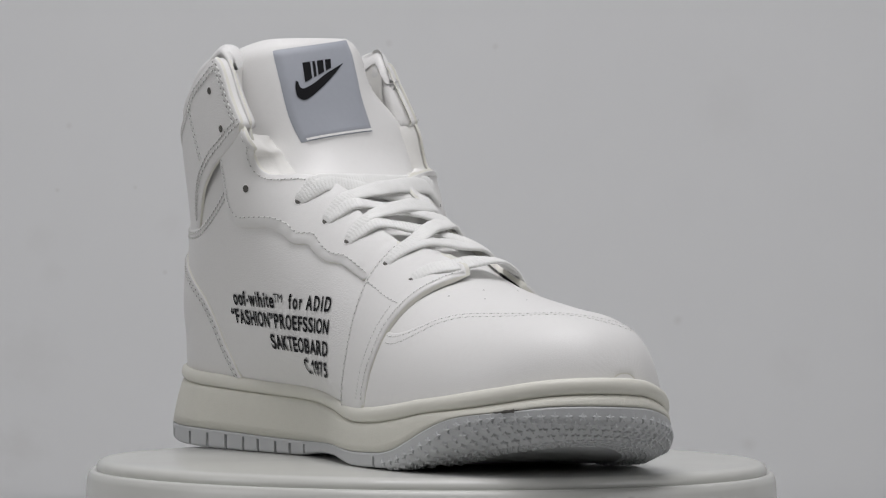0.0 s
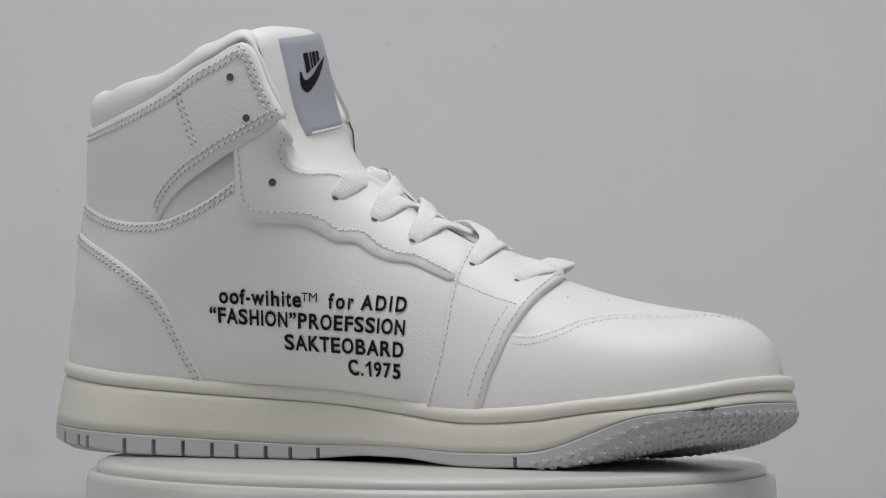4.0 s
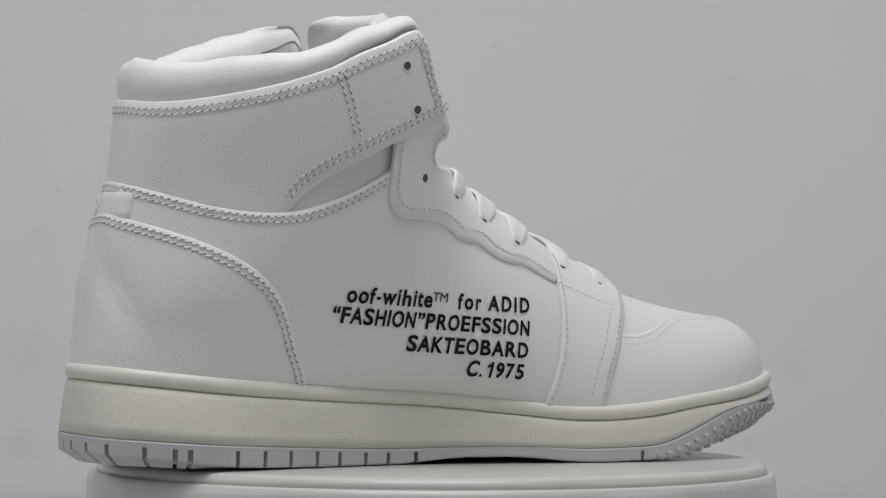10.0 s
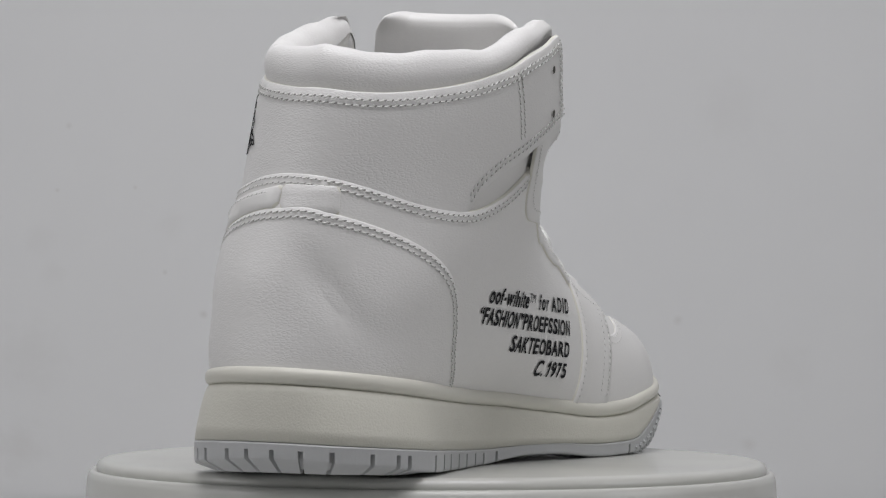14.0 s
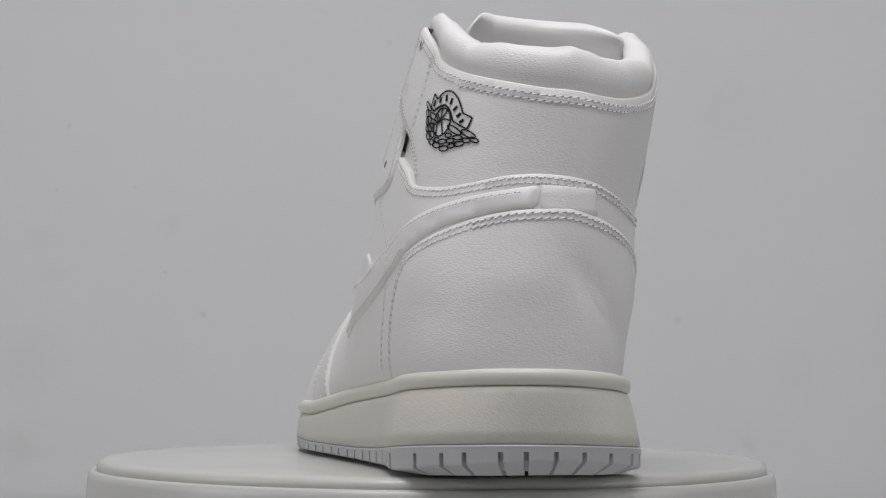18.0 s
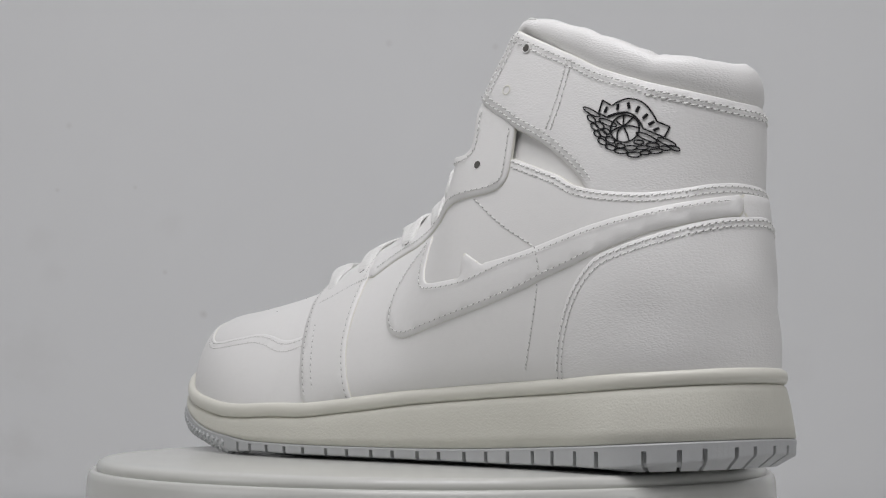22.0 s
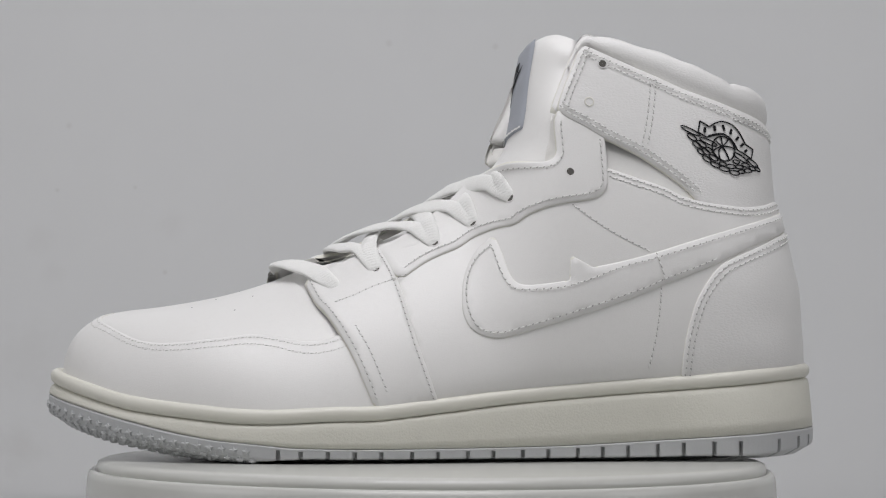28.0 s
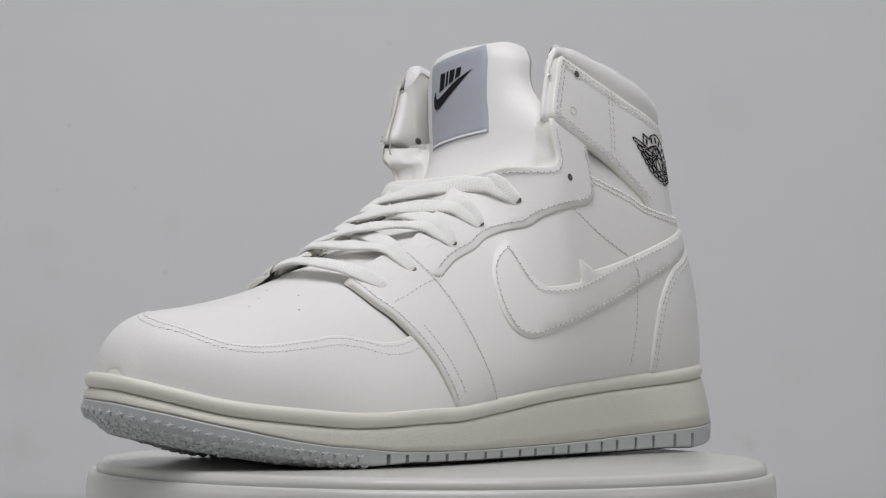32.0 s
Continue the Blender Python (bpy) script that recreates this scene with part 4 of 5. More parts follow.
# the tick and, over it, four upright slanted bars
tick = np.vstack([spline(((0.205, 0.60), (0.185, 0.52), (0.19, 0.455), (0.235, 0.415), (0.30, 0.42), (0.42, 0.475), (0.60, 0.575), (0.80, 0.705)), 0.02), spline(((0.80, 0.705), (0.55, 0.625), (0.42, 0.565), (0.31, 0.525), (0.255, 0.52), (0.235, 0.545), (0.225, 0.61)), 0.02)[1:-1]])
tick = (tick - [0.49, 0.56]) * [1.12, 1.12] + [0.47, 0.60]
flat_shape("tick_emblem", tick, on_label, 0.00125, INK, label_ob, grid=0.03)
for x0, w in ((0.255, 0.095), (0.375, 0.038), (0.435, 0.085), (0.545, 0.08)):
    z0 = 0.615 + (x0 - 0.255) * 0.30
    flat_shape("print_bar", ((x0, z0), (x0 + w, z0 + w * 0.3), (x0 + w + 0.02, 0.825), (x0 + 0.02, 0.825)), on_label, 0.00125, INK, label_ob, grid=0.04)

# ---- eyelets and laces ----
def eyelet(a, z, at, off, parent, ring=False, r=0.0015):
    P0 = at(np.array([a]), np.array([z]), np.array([off]))[0]
    N = at(np.array([a]), np.array([z]), np.array([off + 0.001]))[0] - P0
    N /= np.linalg.norm(N)
    T = np.cross(N, [0, 0, 1.0])
    T /= np.linalg.norm(T)
    B = np.cross(N, T)
    prof = ((r * 1.35, 0.0), (r * 1.18, 0.00015), (r * 1.02, 0.00005), (r, -0.0004), (r * 0.95, -0.0022), (0.0, -0.0022))
    G = np.array([[P0 + (T * math.cos(k * math.pi / 8) + B * math.sin(k * math.pi / 8)) * q + N * h for q, h in prof] for k in range(16)])
    if ring:
        return part("eyelet", sheet(place(G[:, :3]), closed_u=True), EDGE, parent)
    V = place(G)
    o = part("eyelet", sheet(V[:, :4], closed_u=True), SMOOTH, parent)
    # flat dark disc over the eyelet, painting the shade of its depth
    c = np.array([[P0 + (T * math.cos(k * math.pi / 8) + B * math.sin(k * math.pi / 8)) * q * r + N * 0.0001 for q in (1.0, 0.01)] for k in range(16)])
    part("eyelet_shade", sheet(place(c), closed_u=True), HOLE_SHADE, o)
    return o


HOLES_R = ((146.4, 101.9), (163.5, 93.3), (180.4, 85), (205.1, 75.8), (223.4, 69.6))
HOLES_L = ((-139.8, 103.3), (-155.7, 93.2), (-172.6, 84.9), (-197.7, 74.1), (-214.6, 66.9))
eyelet(0.1091, 0.1479, ankle_top, 0.0, ankle)
eyelet(0.1158, 0.1323, ankle_top, 0.0, ankle)
eyelet(0.1246, 0.1077, rear_at, OVER + 0.0004, eye_r)
eyelet(-0.0999, 0.1577, ankle_top, 0.0, ankle)
eyelet(-0.1069, 0.1418, ankle_top, 0.0, ankle, ring=True)
eyelet(-0.1174, 0.1136, rear_at, OVER + 0.0004, eye_l)
for k, (a, z) in enumerate(HOLES_R):
    eyelet(a / 1000, z / 1000, rear_at, OVER + 0.0004, eye_r if k < 3 else strap_r)
for k, (a, z) in enumerate(HOLES_L):
    eyelet(a / 1000, z / 1000, rear_at, OVER + 0.0004, eye_l if k < 3 else strap_l)

laces = shoe


def strand(points, ups, widths, thick, label, seed):
    """A flat woven ribbon through points, its face turned along ups."""
    P = spline(points, 0.00045)
    n = len(P)
    for _ in range(30):
        P[4:-4] = (P[3:-5] + 2 * P[4:-4] + P[5:-3]) / 4
    k = np.linspace(0, 1, n)
    w = np.interp(k, np.linspace(0, 1, len(widths)), widths)
    T = np.gradient(P, axis=0)
    T /= np.linalg.norm(T, axis=1, keepdims=True)
    U = np.stack([np.interp(k, np.linspace(0, 1, len(ups)), np.array(ups)[:, j]) for j in range(3)], -1)
    for _ in range(40):
        U[1:-1] = (U[:-2] + 2 * U[1:-1] + U[2:]) / 4
    want = U.copy()
    for order in (range(n // 2 + 1, n), range(n // 2 - 1, -1, -1)):
        for i in order:
            j = i - 1 if i > n // 2 else i + 1
            g = want[i] / np.linalg.norm(want[i])
            u = U[j] / np.linalg.norm(U[j]) + 0.12 * g * max(0.0, 1 - 1.6 * float(g @ T[i]) ** 2)
            U[i] = u - T[i] * float(u @ T[i])
            U[i] /= np.linalg.norm(U[i])
    U -= T * (U * T).sum(1, keepdims=True)
    U /= np.linalg.norm(U, axis=1, keepdims=True)
    W = np.cross(T, U)
    roll = (0.10 * np.sin(k * 9 + seed) + 0.06 * np.sin(k * 23 + 2 * seed))[:, None]
    U, W = U * np.cos(roll) + W * np.sin(roll), W * np.cos(roll) - U * np.sin(roll)
    w = w * (1 + 0.05 * np.sin(k * 17 + seed) + 0.03 * np.sin(np.arange(n) * 1.9))
    G = []
    for i in range(n):
        row = []
        for q in np.linspace(0, 2 * math.pi, 22, endpoint=False):
            cx = math.copysign(abs(math.cos(q)) ** 0.6, math.cos(q))
            cy = math.copysign(abs(math.sin(q)) ** 0.7, math.sin(q))
            weave = 0.10 * math.sin(i * 0.00045 / 0.0014 * 2 * math.pi + 4.2 * abs(cx)) * math.cos(cx * 7.5)
            row.append(P[i] + W[i] * w[i] / 2 * cx + U[i] * thick / 2 * (cy * (1 + 2.2 * weave) - 0.22 * cx * cx))
        G.append(row)
    return part("lace", sheet(place(np.array(G)), closed_v=True), LACE, laces, label)


def lace(hr, hl, up, sr=0.0, sl=0.0, wide=0.0074, bow=0.0, seed=0.0):
    """A strand from an eyelet of the lettered side across the throat to one of the other; sr, sl: how far it runs toe-wards on either eyestay."""
    (a, z), (b, y) = np.array(hr) / 1000, np.array(hl) / 1000
    at = lambda a_, z_, o_: rear_at(np.array([a_]), np.array([z_]), np.array([o_]))[0]
    nrm = lambda a_, z_: rear_n(np.array([a_]), np.array([z_]))[0]
    go = lambda q, s: (0.92 * s + 0.38 * q, 0.92 * q - 0.38 * s)
    pts_r, pts_l = [at(a, z - 0.0017, -0.0012)], [at(b, y - 0.0017, -0.0012)]
    for q, h in ((0.0006, 0.0014), (0.0045, 0.0021), (0.0078, 0.0024)):
        d, e = go(q, sr * q / 0.0078)
        pts_r.append(at(a + d, z + e, h))
        d, e = go(q, sl * q / 0.0078)
        pts_l.append(at(b - d, y + e, h))
    nr, nl = nrm(a, z), nrm(b, y)
    nm = nr + nl
    nm /= np.linalg.norm(nm)
    mids = []
    for k, rise in ((0.25, 0.75), (0.5, 1.0), (0.75, 0.75)):
        p = pts_r[-1] * (1 - k) + pts_l[-1] * k + nm * up * rise
        p[0] += bow * rise
        mids.append(p)
    ups = [nr, nr, nr + 0.25 * nm, nr + 2 * nm, nm, nl + 2 * nm, nl + 0.25 * nm, nl, nl]
    return strand(pts_r + mids + pts_l[::-1], ups, (0.0050, 0.0066, wide * 0.95, wide, wide, wide, wide * 0.95, 0.0066, 0.0050), 0.0019, "flat white woven lace", seed)


lace(HOLES_R[4], HOLES_L[4], 0.0030, 0.0035, 0.0035, 0.0096, bow=0.005)
for k in range(3):
    lace(HOLES_R[k], HOLES_L[k + 1], 0.0012, 0.0030, -0.0030, seed=k + 0.3)
    lace(HOLES_R[k + 1], HOLES_L[k], 0.0032, -0.0030, 0.0030, seed=k + 2.1)
lace(HOLES_R[0], HOLES_L[0], 0.0008, seed=1.0)
lace(HOLES_R[3], HOLES_L[3], 0.0006, seed=4.0)

# turned edges and soft inner faces of the two ankle flaps, with the backs of the eyelets
for line, core, holes in ((list(ANKFRONTR) + [(126.5, 130.4), (121, 127.6), (113, 123.6)], (0.098, 0.143), ((109.1, 147.9, -0.0062), (115.8, 132.3, -0.0006))),
                          (list(ANKFRONTL) + [(-117.2, 136.0), (-109, 131.4), (-101, 126.8)], (-0.092, 0.146), ())):
    q = spline(np.array(line, float) / 1000, 0.002)
    top = ankle_base(q[:, 0], q[:, 1])
    to = np.array(core) - q
    far = np.linalg.norm(to, axis=1, keepdims=True)
    to = to / far
    deep_in = SHELL - 0.0046
    rows_e = []
    for d, o in ((0.0013, top + 0.0012), (0.0005, top + 0.0007), (0.00015, top - 0.0006), (0.00015, (top + SHELL - 0.004) / 2), (0.0008, 0 * top + SHELL - 0.0036),
                 (0.0030, 0 * top + SHELL - 0.0043), (0.0060, 0 * top + deep_in), (0.010, 0 * top + deep_in - 0.0003)):
        p = q + to * np.minimum(d, far * 0.8)
        rows_e.append(rear_at(p[:, 0], p[:, 1], o))
    p = q + to * far * 0.97
    rows_e.append(rear_at(p[:, 0], p[:, 1], 0 * top + deep_in))
    flap = part("flap_lining", sheet(place(np.stack(rows_e, 1))), SMOOTH, shoe, "soft white inner face of an ankle flap")
    # flat dark discs paint the shade of the eyelets from behind
    for a, z, sunk in holes:
        ring = [rear_at(np.array([a / 1000 + 0.0019 * math.cos(k * math.pi / 6)]), np.array([z / 1000 + 0.0016 * math.sin(k * math.pi / 6)]), np.array([deep_in + sunk]))[0] for k in range(12)]
        part("eyelet_shade", raw(place(np.array(ring)), [tuple(range(12))]), HOLE_SHADE, flap)

# soft folded gussets between the tongue and the flaps
for side, a0, u1 in ((1.0, -0.114, 0.74), (-1.0, 0.121, 0.70)):
    u = np.linspace(0.40, u1, 24)
    A = tongue(u, np.full(24, 0.93 * side), np.full(24, -0.0065))
    B = rear_at(np.full(24, a0), np.clip(A[:, 2] - 0.004, 0.06, 0.155), np.full(24, -0.0065))
    rows_f = []
    for k in np.linspace(0, 1, 11):
        p = A * (1 - k) + B * k
        p[:, 0] -= 0.0012 * math.sin(k * math.pi) + 0.0009 * np.sin(u * 60 + k * 7) + 0.0007 * np.sin(u * 23 - k * 15)
        rows_f.append(p)
    part("tongue_gusset", sheet(place(np.stack(rows_f, 1))), LINING, tongue_ob)

# the folded edge of the throat: from the tongue's sides to the eyestays
for side, line in ((1.0, rev(STRAPL_TOP[1:3]) + EYEL_TOP), (-1.0, rev(STRAPR_TOP[1:3]) + EYER_TOP)):
    q = spline(np.array(line, float) / 1000, 0.0014)
    u = np.interp(q[:, 1], (0.0725, 0.0815, 0.0940, 0.1050, 0.1165, 0.1270, 0.1385), (0.08, 0.15, 0.30, 0.42, 0.53, 0.62, 0.72))
    A = tongue(u, np.full(len(q), 0.80 * side), np.full(len(q), -0.0015))
    B = rear_at(q[:, 0] - 0.0010 * np.sign(q[:, 0]), q[:, 1] - 0.0008, np.full(len(q), 0.0006))
    N = rear_n(q[:, 0], q[:, 1])
    rows_f = []
    for k in np.linspace(0, 1, 13):
        sag = 0.0030 * math.sin(k * math.pi) + (0.0010 * np.sin(u * 75 + k * 6) + 0.0007 * np.sin(u * 31 - k * 13)) * math.sin(k * math.pi)
        rows_f.append(A * (1 - k) + B * k - N * np.asarray(sag)[..., None])
    part("tongue_gusset", sheet(place(np.stack(rows_f, 1))), LINING, tongue_ob)

# ---- lettering on the quarter ----
# advance widths of a bold grotesque, in thousandths, and how each letter sits in its box: low, high
WIDE = dict(zip("ABCDEFHIKMNOPRSTofwihter-.1975\u201c\u201d ", (722, 722, 722, 722, 667, 611, 722, 278, 722, 833, 722, 778, 667, 722, 667, 611,
                                                            611, 333, 778, 278, 611, 333, 556, 389, 333, 278, 556, 556, 556, 556, 500, 500, 278)))
TALL = {"o": (-12, 531), "w": (0, 519), "e": (-12, 531), "r": (0, 531), "f": (0, 727), "t": (-10, 676), "-": (199, 337), ".": (0, 140),
        "\u201c": (410, 727), "\u201d": (410, 727), "O": (-12, 728), "C": (-12, 728), "S": (-12, 728), "9": (-12, 712), "5": (-12, 700), "7": (0, 700)}
BEAR = {"A": (0, 0), "w": (4, 4), "T": (21, 21), "f": (12, 2), "t": (14, 16), "O": (42, 42), "C": (46, 40), "S": (38, 42), "o": (40, 40), "e": (34, 36), "r": (64, 0), "-": (56, 56),
        "7": (42, 42), "9": (38, 42), "5": (42, 40), "\u201c": (40, 40), "\u201d": (40, 40), "K": (72, 0), "R": (72, 0), "P": (72, 44), "F": (72, 32), "E": (72, 46), "B": (72, 44), "D": (72, 44)}


def glyph(ch, heavy):
    """One letter as a flat mesh in its box, (0..advance, 0..716)."""
    bm = bmesh.new()
    if ch == "1":
        for piece in (((300, 0), (440, 0), (440, 712), (326, 712), (300, 664)), ((210, 452), (300, 514), (300, 664), (190, 572)), ((110, 414), (210, 452), (190, 572), (110, 538))):
            bm.faces.new([bm.verts.new((x, y, 0)) for x, y in piece])
        bm.normal_update()
    else:
        c = bpy.data.curves.new("lettering", "FONT")
        c.body, c.size, c.offset, c.resolution_u = ch, 1.0, heavy, 4
        tmp = bpy.data.objects.new("lettering", c)
        me = bpy.data.meshes.new_from_object(tmp)
        bpy.data.objects.remove(tmp)
        bm.from_mesh(me)
        bpy.data.meshes.remove(me)
        xs, ys = [v.co.x for v in bm.verts], [v.co.y for v in bm.verts]
        b, e = BEAR.get(ch, (70, 70))
        lo, hi = TALL.get(ch, (0, 716))
        for v in bm.verts:
            v.co.x = b + (v.co.x - min(xs)) / (max(xs) - min(xs)) * (WIDE[ch] - b - e)
            v.co.y = lo + (v.co.y - min(ys)) / (max(ys) - min(ys)) * (hi - lo)
    for _ in range(3):
        bmesh.ops.triangulate(bm, faces=bm.faces[:], ngon_method="EAR_CLIP")
        bmesh.ops.subdivide_edges(bm, edges=[q for q in bm.edges if q.calc_length() > 240], cuts=1)
    bmesh.ops.triangulate(bm, faces=bm.faces[:], ngon_method="EAR_CLIP")
    bm.verts.index_update()
    out = np.array([v.co[:2] for v in bm.verts]), [tuple(v.index for v in f.verts) for f in bm.faces]
    bm.free()
    return out


def lettering(body, p0, p1, height, parent, at, off, heavy=0.028, track=0.0):
    """A printed line from p0 to p1 (millimetres on the unrolled upper), letter by letter, upright on the sloping shoe."""
    V, F, pen = [], [], 0.0
    for ch in body:
        if ch != " ":
            v, f = glyph(ch, heavy)
            k = sum(len(x) for x in V)
            V.append(v + [pen, 0])
            F += [tuple(i + k for i in q) for q in f]
        pen += WIDE[ch] + track
    v = np.vstack(V)
    p0, p1 = np.array(p0) / 1000, np.array(p1) / 1000
    d = p1 - p0
    wide = np.linalg.norm(d)
    d /= wide
    up = np.array([-d[1] - 0.095, d[0]])
    lo, hi = v[:, 0].min(), v[:, 0].max()
    q = p0 + np.outer((v[:, 0] - lo) / (hi - lo) * wide, d) + np.outer(v[:, 1] / 716 * height, up)
    me = bpy.data.meshes.new("lettering")
    me.from_pydata(place(at(q[:, 0], q[:, 1], np.full(len(q), off))).tolist(), [], F)
    return part_mesh("lettering", me, INK, parent, "black printed lettering")


for body, p0, p1, track in (("oof-wihite", (104.4, 61.6), (140.5, 59.8), 0), ("for ADID", (151.9, 59.3), (184.5, 57.7), 70), ("\u201cFASHION\u201dPROEFSSION", (100.1, 54.5), (185.0, 49.0), 0), ("SAKTEOBARD", (133.4, 44.0), (185.2, 40.5), 0), ("C.1975", (161.1, 34.2), (184.4, 32.4), 20)):
    lettering(body, p0, p1, 0.0059, quarter_r, rear_at, QUARTER + 0.0006, track=track)
lettering("TM", (140.4, 62.1), (147.0, 61.8), 0.0034, quarter_r, rear_at, QUARTER + 0.0006, heavy=0.0)


# ---- the winged ball emblem on the ankle: outlines only ----
EM0, EM1 = np.array((-71.9, 134.2)) / 1000, np.array((-33.9, 114.4)) / 1000


def emblem_at(s, t, off=0.0):
    """s along the wing 0..1, t across it, in wing lengths."""
    s, t = 0.505 + (s - 0.505) * 0.86, 0.015 + (t - 0.015) * 0.82
    d = EM1 - EM0
    up = np.array([-d[1], d[0]])
    q0 = EM0[0] + d[0] * s + up[0] * t
    q1 = EM0[1] + d[1] * s + up[1] * t
    return ankle_top(q0, q1, off)


def ribbon(pts, width=0.0150, closed=False, name="emblem_line"):
    q = spline(list(pts) + ([pts[0]] if closed else []), 0.02)
    t = np.gradient(q, axis=0)
    if closed:
        t[0] = t[-1] = q[1] - q[-2]
    nn = np.stack([-t[:, 1], t[:, 0]], -1)
    nn /= np.maximum(np.linalg.norm(nn, axis=1, keepdims=True), 1e-9)
    G = np.stack([emblem_at(*(q + nn * k).T, 0 * q[:, 0] + o) for k, o in ((-width / 2, 0.0001), (-width / 2 * 0.9, 0.0003), (width / 2 * 0.9, 0.0003), (width / 2, 0.0001))], 1)
    return part(name, sheet(place(G)), INK, emblem)


emblem = tagged(new("winged_emblem"), "black outline print of a winged ball")
emblem.parent = ankle


def oval(cx, cy, rx, ry, tilt=0.0, n=14):
    c, s = math.cos(tilt), math.sin(tilt)
    return [(cx + rx * math.cos(q) * c - ry * math.sin(q) * s, cy + rx * math.cos(q) * s + ry * math.sin(q) * c) for q in np.linspace(0, 2 * math.pi, n, endpoint=False)]


ribbon(oval(0.505, 0.015, 0.141, 0.141), 0.0160, True)
ribbon(((0.4, -0.075), (0.432, -0.017), (0.479, 0.03), (0.542, 0.066), (0.622, 0.085)))
ribbon(((0.421, 0.135), (0.449, 0.084), (0.479, 0.03)))
ribbon(((0.479, 0.03), (0.457, -0.03), (0.474, -0.079), (0.517, -0.14)))
ribbon(((0.479, 0.03), (0.528, -0.003), (0.571, -0.036), (0.613, -0.083)))
ribbon(((0.517, 0.166), (0.502, 0.092), (0.479, 0.03)))
ribbon(((0.384, 0.049), (0.434, 0.035), (0.479, 0.03)))
for edge_line in (((0.146, 0.171), (0.265, 0.163)),
                  ((0.265, 0.163), (0.306, 0.236), (0.379, 0.303), (0.478, 0.331), (0.579, 0.317), (0.676, 0.267), (0.742, 0.221)),
                  ((0.742, 0.221), (0.876, 0.232)),
                  ((0.146, 0.171), (0.177, 0.038)),
                  ((0.177, 0.038), (0.283, 0.036)),
                  ((0.283, 0.036), (0.362, 0.112), (0.442, 0.169), (0.519, 0.174), (0.597, 0.143), (0.663, 0.097)),
                  ((0.663, 0.097), (0.883, 0.111)),
                  ((0.876, 0.232), (0.883, 0.111)),
                  ((0.285, 0.051), (0.356, 0.122), (0.446, 0.181))):
    ribbon(edge_line, 0.0160)
for bar_line in (((0.237, 0.067), (0.224, 0.133)), ((0.338, 0.15), (0.311, 0.207)), ((0.436, 0.214), (0.394, 0.266)), ((0.51, 0.28), (0.515, 0.214)), ((0.625, 0.248), (0.605, 0.185)), ((0.717, 0.21), (0.687, 0.154)), ((0.791, 0.173), (0.757, 0.124))):
    ribbon(bar_line, 0.030, name="print_bar")
for cx, cy, rx, ry, tilt in ((0.097, 0.011, 0.102, 0.020, 0.02), (0.136, -0.05, 0.051, 0.022, -0.13), (0.257, -0.069, 0.051, 0.023, -0.13), (0.317, -0.007, 0.090, 0.022, 0.09), (0.356, -0.091, 0.039, 0.020, -0.13), (0.217, -0.105, 0.047, 0.022, -0.17), (0.334, -0.128, 0.047, 0.022, -0.17), (0.435, -0.15, 0.047, 0.022, -0.05), (0.282, -0.157, 0.039, 0.020, -0.22), (0.371, -0.202, 0.047, 0.022, -0.13), (0.481, -0.214, 0.051, 0.022, 0.13), (0.589, -0.203, 0.059, 0.022, 0.30), (0.721, -0.177, 0.059, 0.022, 0.43), (0.556, -0.157, 0.043, 0.018, 0.30), (0.656, -0.132, 0.055, 0.020, 0.48), (0.755, -0.077, 0.051, 0.018, 0.48), (0.736, 0.034, 0.098, 0.023, 0.04), (0.927, 0.079, 0.086, 0.023, 0.08), (0.697, -0.044, 0.043, 0.018, 0.43), (0.827, -0.008, 0.055, 0.018, 0.39), (0.882, -0.051, 0.059, 0.020, 0.57), (0.944, 0.016, 0.047, 0.018, 0.30), (0.804, -0.11, 0.047, 0.018, 0.57), (1.021, 0.059, 0.051, 0.018, 0.13)):
    ribbon(oval(cx, cy, rx * 1.14, ry * 1.2, tilt, 12), 0.0140, True)

# places of the notches: along the lettered side, along the other, and across the heel
NOTCH_R = (0.03, 0.0476, 0.0599, 0.0706, 0.0822, 0.0932, 0.1046, 0.1151, 0.1269, 0.2176)
NOTCH_L = (0.2259, 0.2172, 0.2081, 0.1979, 0.1874, 0.1755, 0.1645, 0.1535, 0.1423, 0.1313, 0.1195, 0.1091, 0.0986, 0.0872, 0.0764, 0.0652, 0.054, 0.0431)
HEEL_CUTS = (0.0365, 0.0303, 0.0240, 0.0137, 0.0056, -0.0041, -0.014, -0.0225, -0.0325, -0.0373)

# ---- outsole: cut notches along the edge and a toe of small stars ----
S_CON = np.r_[0, np.cumsum(np.linalg.norm(np.diff(np.vstack([CON, CON[:1]]), axis=0), axis=1))]
C_ALL = np.vstack([CON, CON[:1]])
N_ALL = np.vstack([CON_N, CON_N[:1]])
HALF = S_CON[np.argmax(CON[:, 0])]


def edge_at(s):
    c = np.array([np.interp(s, S_CON, C_ALL[:, i]) for i in (0, 1)])
    n = np.array([np.interp(s, S_CON, N_ALL[:, i]) for i in (0, 1)])
    return c, n / np.linalg.norm(n)


def s_of(x, side):
    m = (S_CON[:-1] < HALF) if side < 0 else (S_CON[:-1] >= HALF)
    i = np.where(m)[0]
    return S_CON[i[np.argmin(np.abs(CON[i, 0] - x))]]


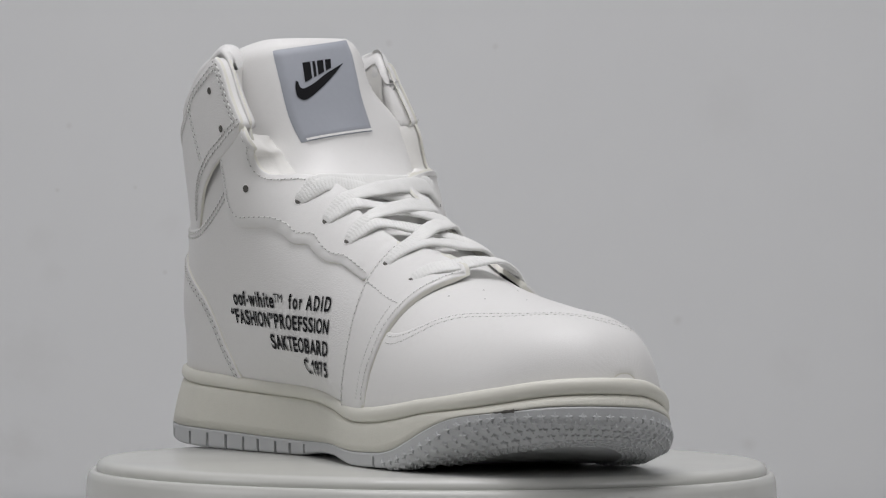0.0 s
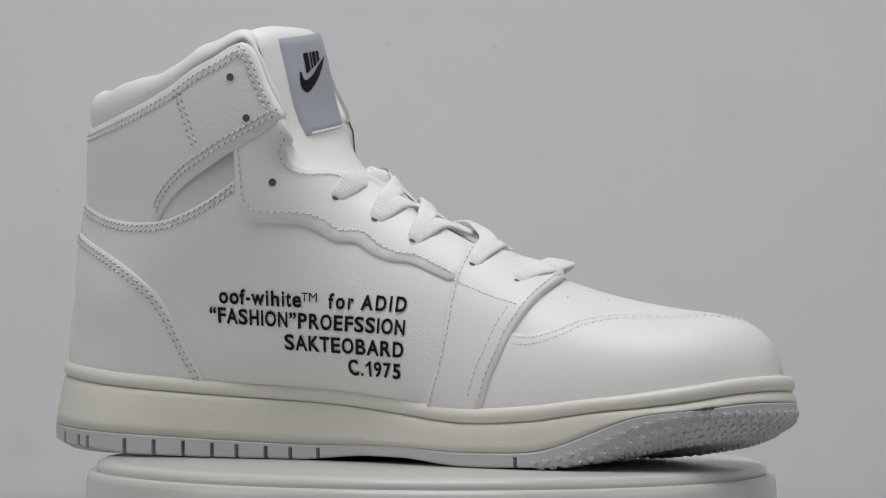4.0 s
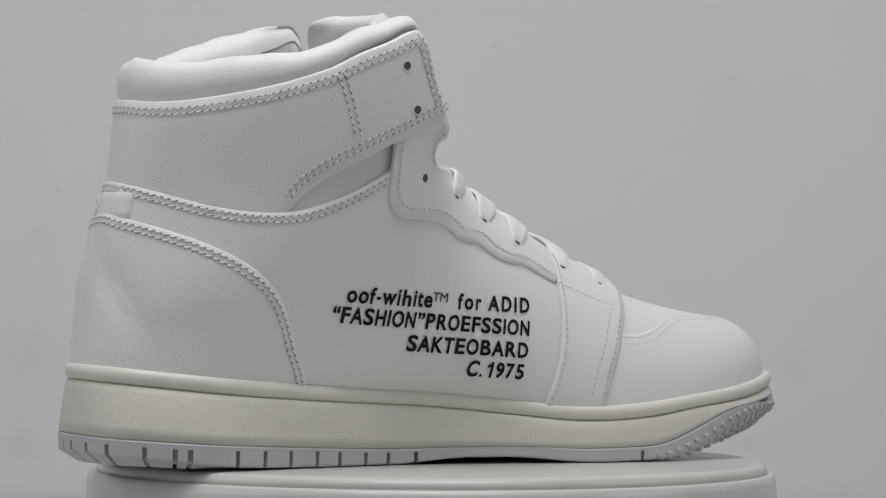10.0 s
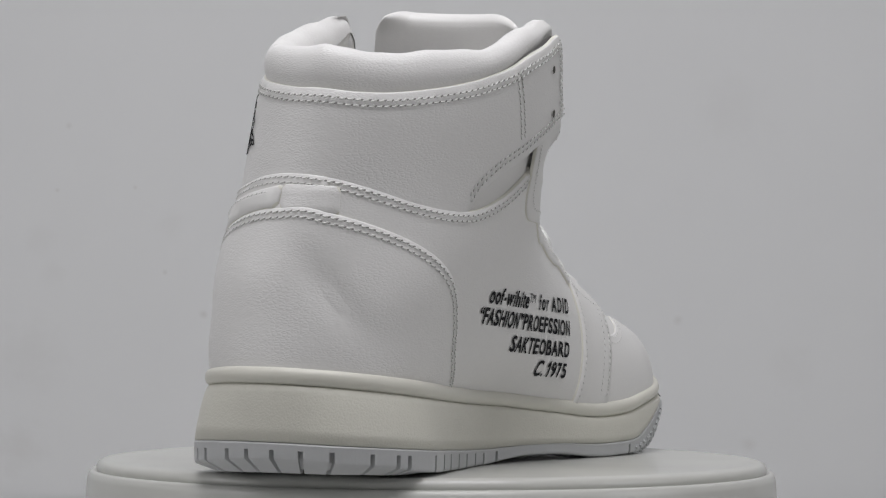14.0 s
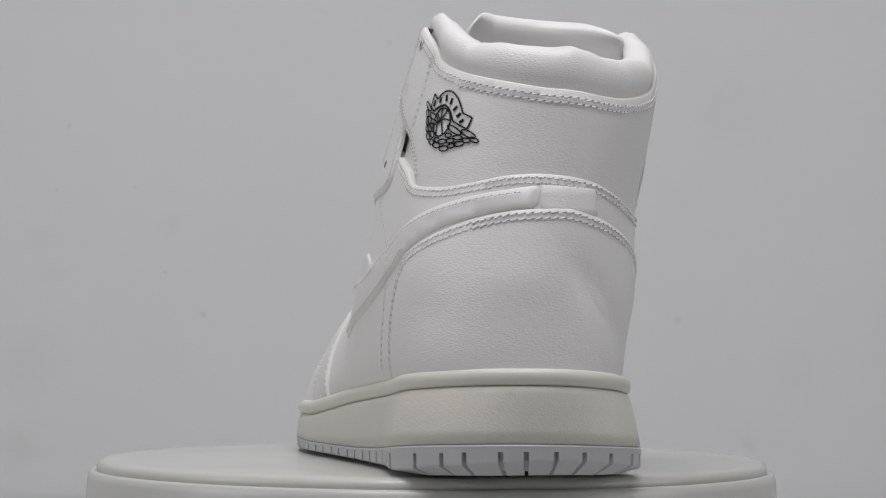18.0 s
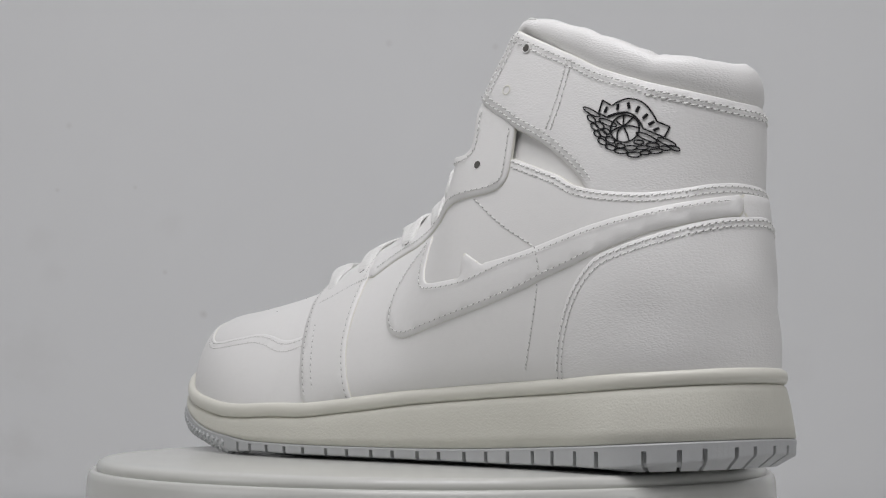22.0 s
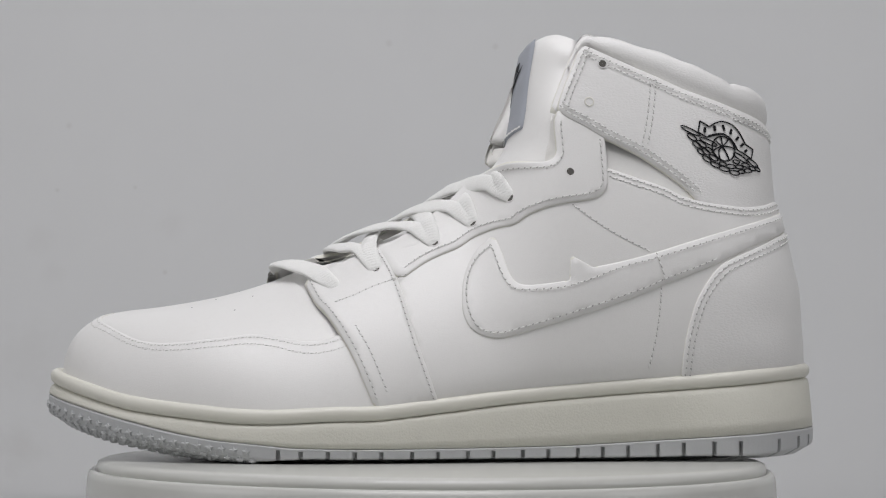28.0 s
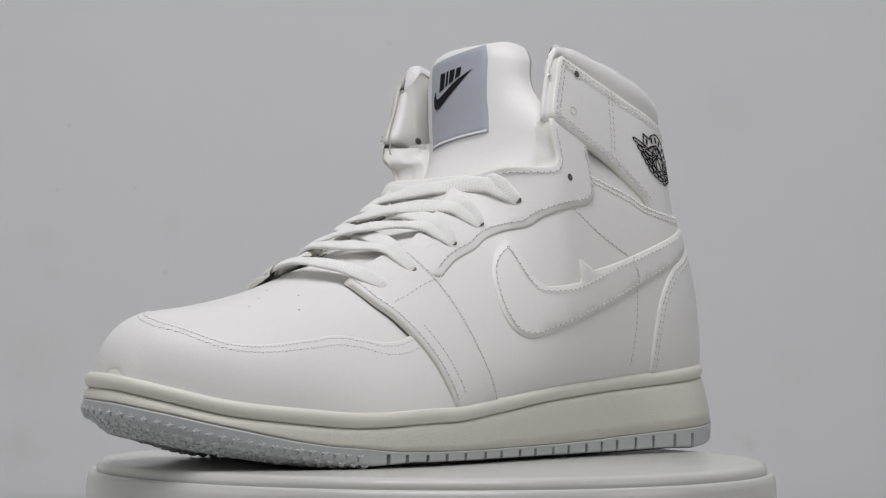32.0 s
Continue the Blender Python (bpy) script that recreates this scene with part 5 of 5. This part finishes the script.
cuts = [s_of(x, -1) for x in NOTCH_R] + [s_of(x, 1) for x in NOTCH_L]
for y in HEEL_CUTS:
    i = np.where(CON[:, 0] < 0.03)[0]
    cuts.append(S_CON[i[np.argmin(np.abs(CON[i, 1] - y))]])
ss = list(np.linspace(0, S_CON[-1], 330, endpoint=False))
deep = {}
for c in cuts:
    ss = [q for q in ss if abs(q - c) > 0.0011]
    for d, k in ((-0.00088, 0), (-0.00070, 1), (0.00070, 1), (0.00088, 0)):
        q = (c + d) % S_CON[-1]
        ss.append(q)
        deep[q] = k
ss.sort()


def profile(x, k=0.0):
    """The outsole's edge in section at x: (outward, height), rolled under at the toe; k cuts a notch."""
    top, low = float(OUT_TOP(x)), float(SOLE_LOW(x))
    toe = float(sstep(0.225, 0.28, x))
    cut = top - 0.0014 - 0.0010 * float(1 - sstep(0.02, 0.08, x)) - 0.003 * toe
    r = min(0.0012 + 0.0080 * toe, cut - low - 0.0004)
    rx = 0.0012 + 0.0110 * toe
    row = [(-0.0030, top + 0.0004), (-0.0002, top), (0.0002, top - 0.0005), (0.0001, cut), (0.0001 - 0.0030 * k, cut - 0.0002)]
    row += [(-rx * (1 - math.cos(q)) - 0.0030 * k, low + r * (1 - math.sin(q))) for q in (0.0, 0.4, 0.8, 1.2)]
    return row + [(-0.007 - 0.0075 * toe, low), (-0.0128 - 0.004 * toe, low + 0.0002), (-0.0140 - 0.004 * toe, low + 0.0003), (-0.022, low + 0.0003), (-0.031, low + 0.0006)]


def section(s, k=0.0):
    """The section at a place along the edge; inwards it follows the curved underside, whose edge stands a little off the plate."""
    c, n = edge_at(s)
    out = []
    for o, z in profile(c[0], k):
        if o < -0.0062:
            x = float((c + n * o)[0])
            heel = 1 - float(sstep(0.03, 0.06, x))
            z = min(z, float(SOLE_LOW(x)) * (1 - 0.6 * heel)) + (0.0014 * k * heel if o > -0.013 else 0.0)
            if o < -0.0135:
                z += 0.0045 * (1 - float(sstep(0.215, 0.245, x)))      # the hollow middle of the tread
        if o > -0.012:
            x = float(c[0])
            lift = float(sstep(0.03, 0.06, x) * (1 - sstep(0.210, 0.235, x))) * (0.0017 if s > HALF else 0.0003)
            top, low = float(OUT_TOP(x)), float(SOLE_LOW(x))
            z += lift * min(1.0, max(0.0, (top - z) / (top - low)))
        out.append((o, z))
    return out


P = []
for s in ss:
    c, n = edge_at(s)
    fl = float(np.interp(s, S_CON[:-1], FLARE))
    P.append([np.r_[c + n * (o + fl * (1 if o > -0.01 else 0.3)), z] for o, z in section(s, deep.get(s, 0))])
P = np.array(P)
core = np.stack([P[:, -1, 0], np.full(len(P), -0.004), P[:, -1, 2] + 0.0003], -1)
P = np.concatenate([P, core[:, None]], 1)
outsole = part("outsole", sheet(place(P), closed_u=True), RUBBER, shoe, "pale grey rubber outsole with cut notches")
for p in outsole.data.polygons:
    p.use_smooth = False

# stars
star = bpy.data.meshes.new("tread_star")
V = [(math.cos(math.pi / 2 + k * math.pi / 5) * (0.0018 if k % 2 == 0 else 0.0009), math.sin(math.pi / 2 + k * math.pi / 5) * (0.0018 if k % 2 == 0 else 0.0009), -0.0003) for k in range(10)] + [(0, 0, 0.0009)]
V += [(v[0] * 0.8, v[1] * 0.8, 0.00065) for v in V[:10]]
F = [(k, (k + 1) % 10, 11 + (k + 1) % 10, 11 + k) for k in range(10)] + [(11 + k, 11 + (k + 1) % 10, 10) for k in range(10)]
star.from_pydata(V, [], F)
star.materials.append(RUBBER)
s0, s1 = s_of(0.221, -1) + 0.004, s_of(0.229, 1) - 0.004
count = int((s1 - s0) / 0.0047)
for r in range(9):
    for i in range(count):
        s = s0 + (i + (0.5 if r % 2 else 0.0)) * (s1 - s0) / count
        c, n = edge_at(s)
        q = np.array(section(s)[2:])
        run = np.r_[0, np.cumsum(np.linalg.norm(np.diff(q, axis=0), axis=1))]
        d = 0.0034 + r * 0.0036
        side = run[np.argmin(q[:, 1])]
        if d > run[-1] - 0.012 or c[0] < 0.245 and d > side - 0.0012:
            continue
        o, z = np.interp(d, run, q[:, 0]), np.interp(d, run, q[:, 1])
        t2 = np.array([np.interp(d + 0.0006, run, q[:, k]) - np.interp(d - 0.0006, run, q[:, k]) for k in (0, 1)])
        t2 /= np.linalg.norm(t2)
        up = Vector((-t2[0] * n[0], -t2[0] * n[1], -t2[1]))
        out = Vector((-t2[1] * n[0], -t2[1] * n[1], t2[0]))
        m = Matrix((up.cross(out), up, out)).transposed().to_4x4()
        m.translation = Vector(place(np.r_[c + n * o, z]))
        ob = new("tread_star", star)
        ob.parent = outsole
        ob.matrix_basis = m

# a small gap where the outsole has come away near the toe, its shade painted as a dark strip
GAP = [s_of(x, -1) for x in np.linspace(0.2815, 0.2900, 9)]
rows_g = []
for k, s in enumerate(GAP):
    c, n = edge_at(s)
    h = 0.0009 * math.sin((k + 0.4) / 8.8 * math.pi) * (1 + 0.3 * math.sin(k * 2.3))
    z = float(OUT_TOP(c[0])) + 0.0001
    rows_g.append([np.r_[c + n * 0.0010, z - h], np.r_[c + n * 0.0012, z], np.r_[c + n * 0.0009, z + h * 0.8]])
part("gap_shade", sheet(place(np.array(rows_g))), HOLE_SHADE, outsole, "dark strip painting the shade of an open gap above the outsole")


# ---- what turns ----
def motions():
    rate, start = 8.7814, -56.035
    rows = [(t, start + rate * t) for t in range(0, 33)]
    walk(shoe, [(t, pose(0, 0, PLATE, 0, 0, a)) for t, a in rows])
    walk(stand, [(t, pose(0, 0, 0, 0, 0, a)) for t, a in rows])


motions()
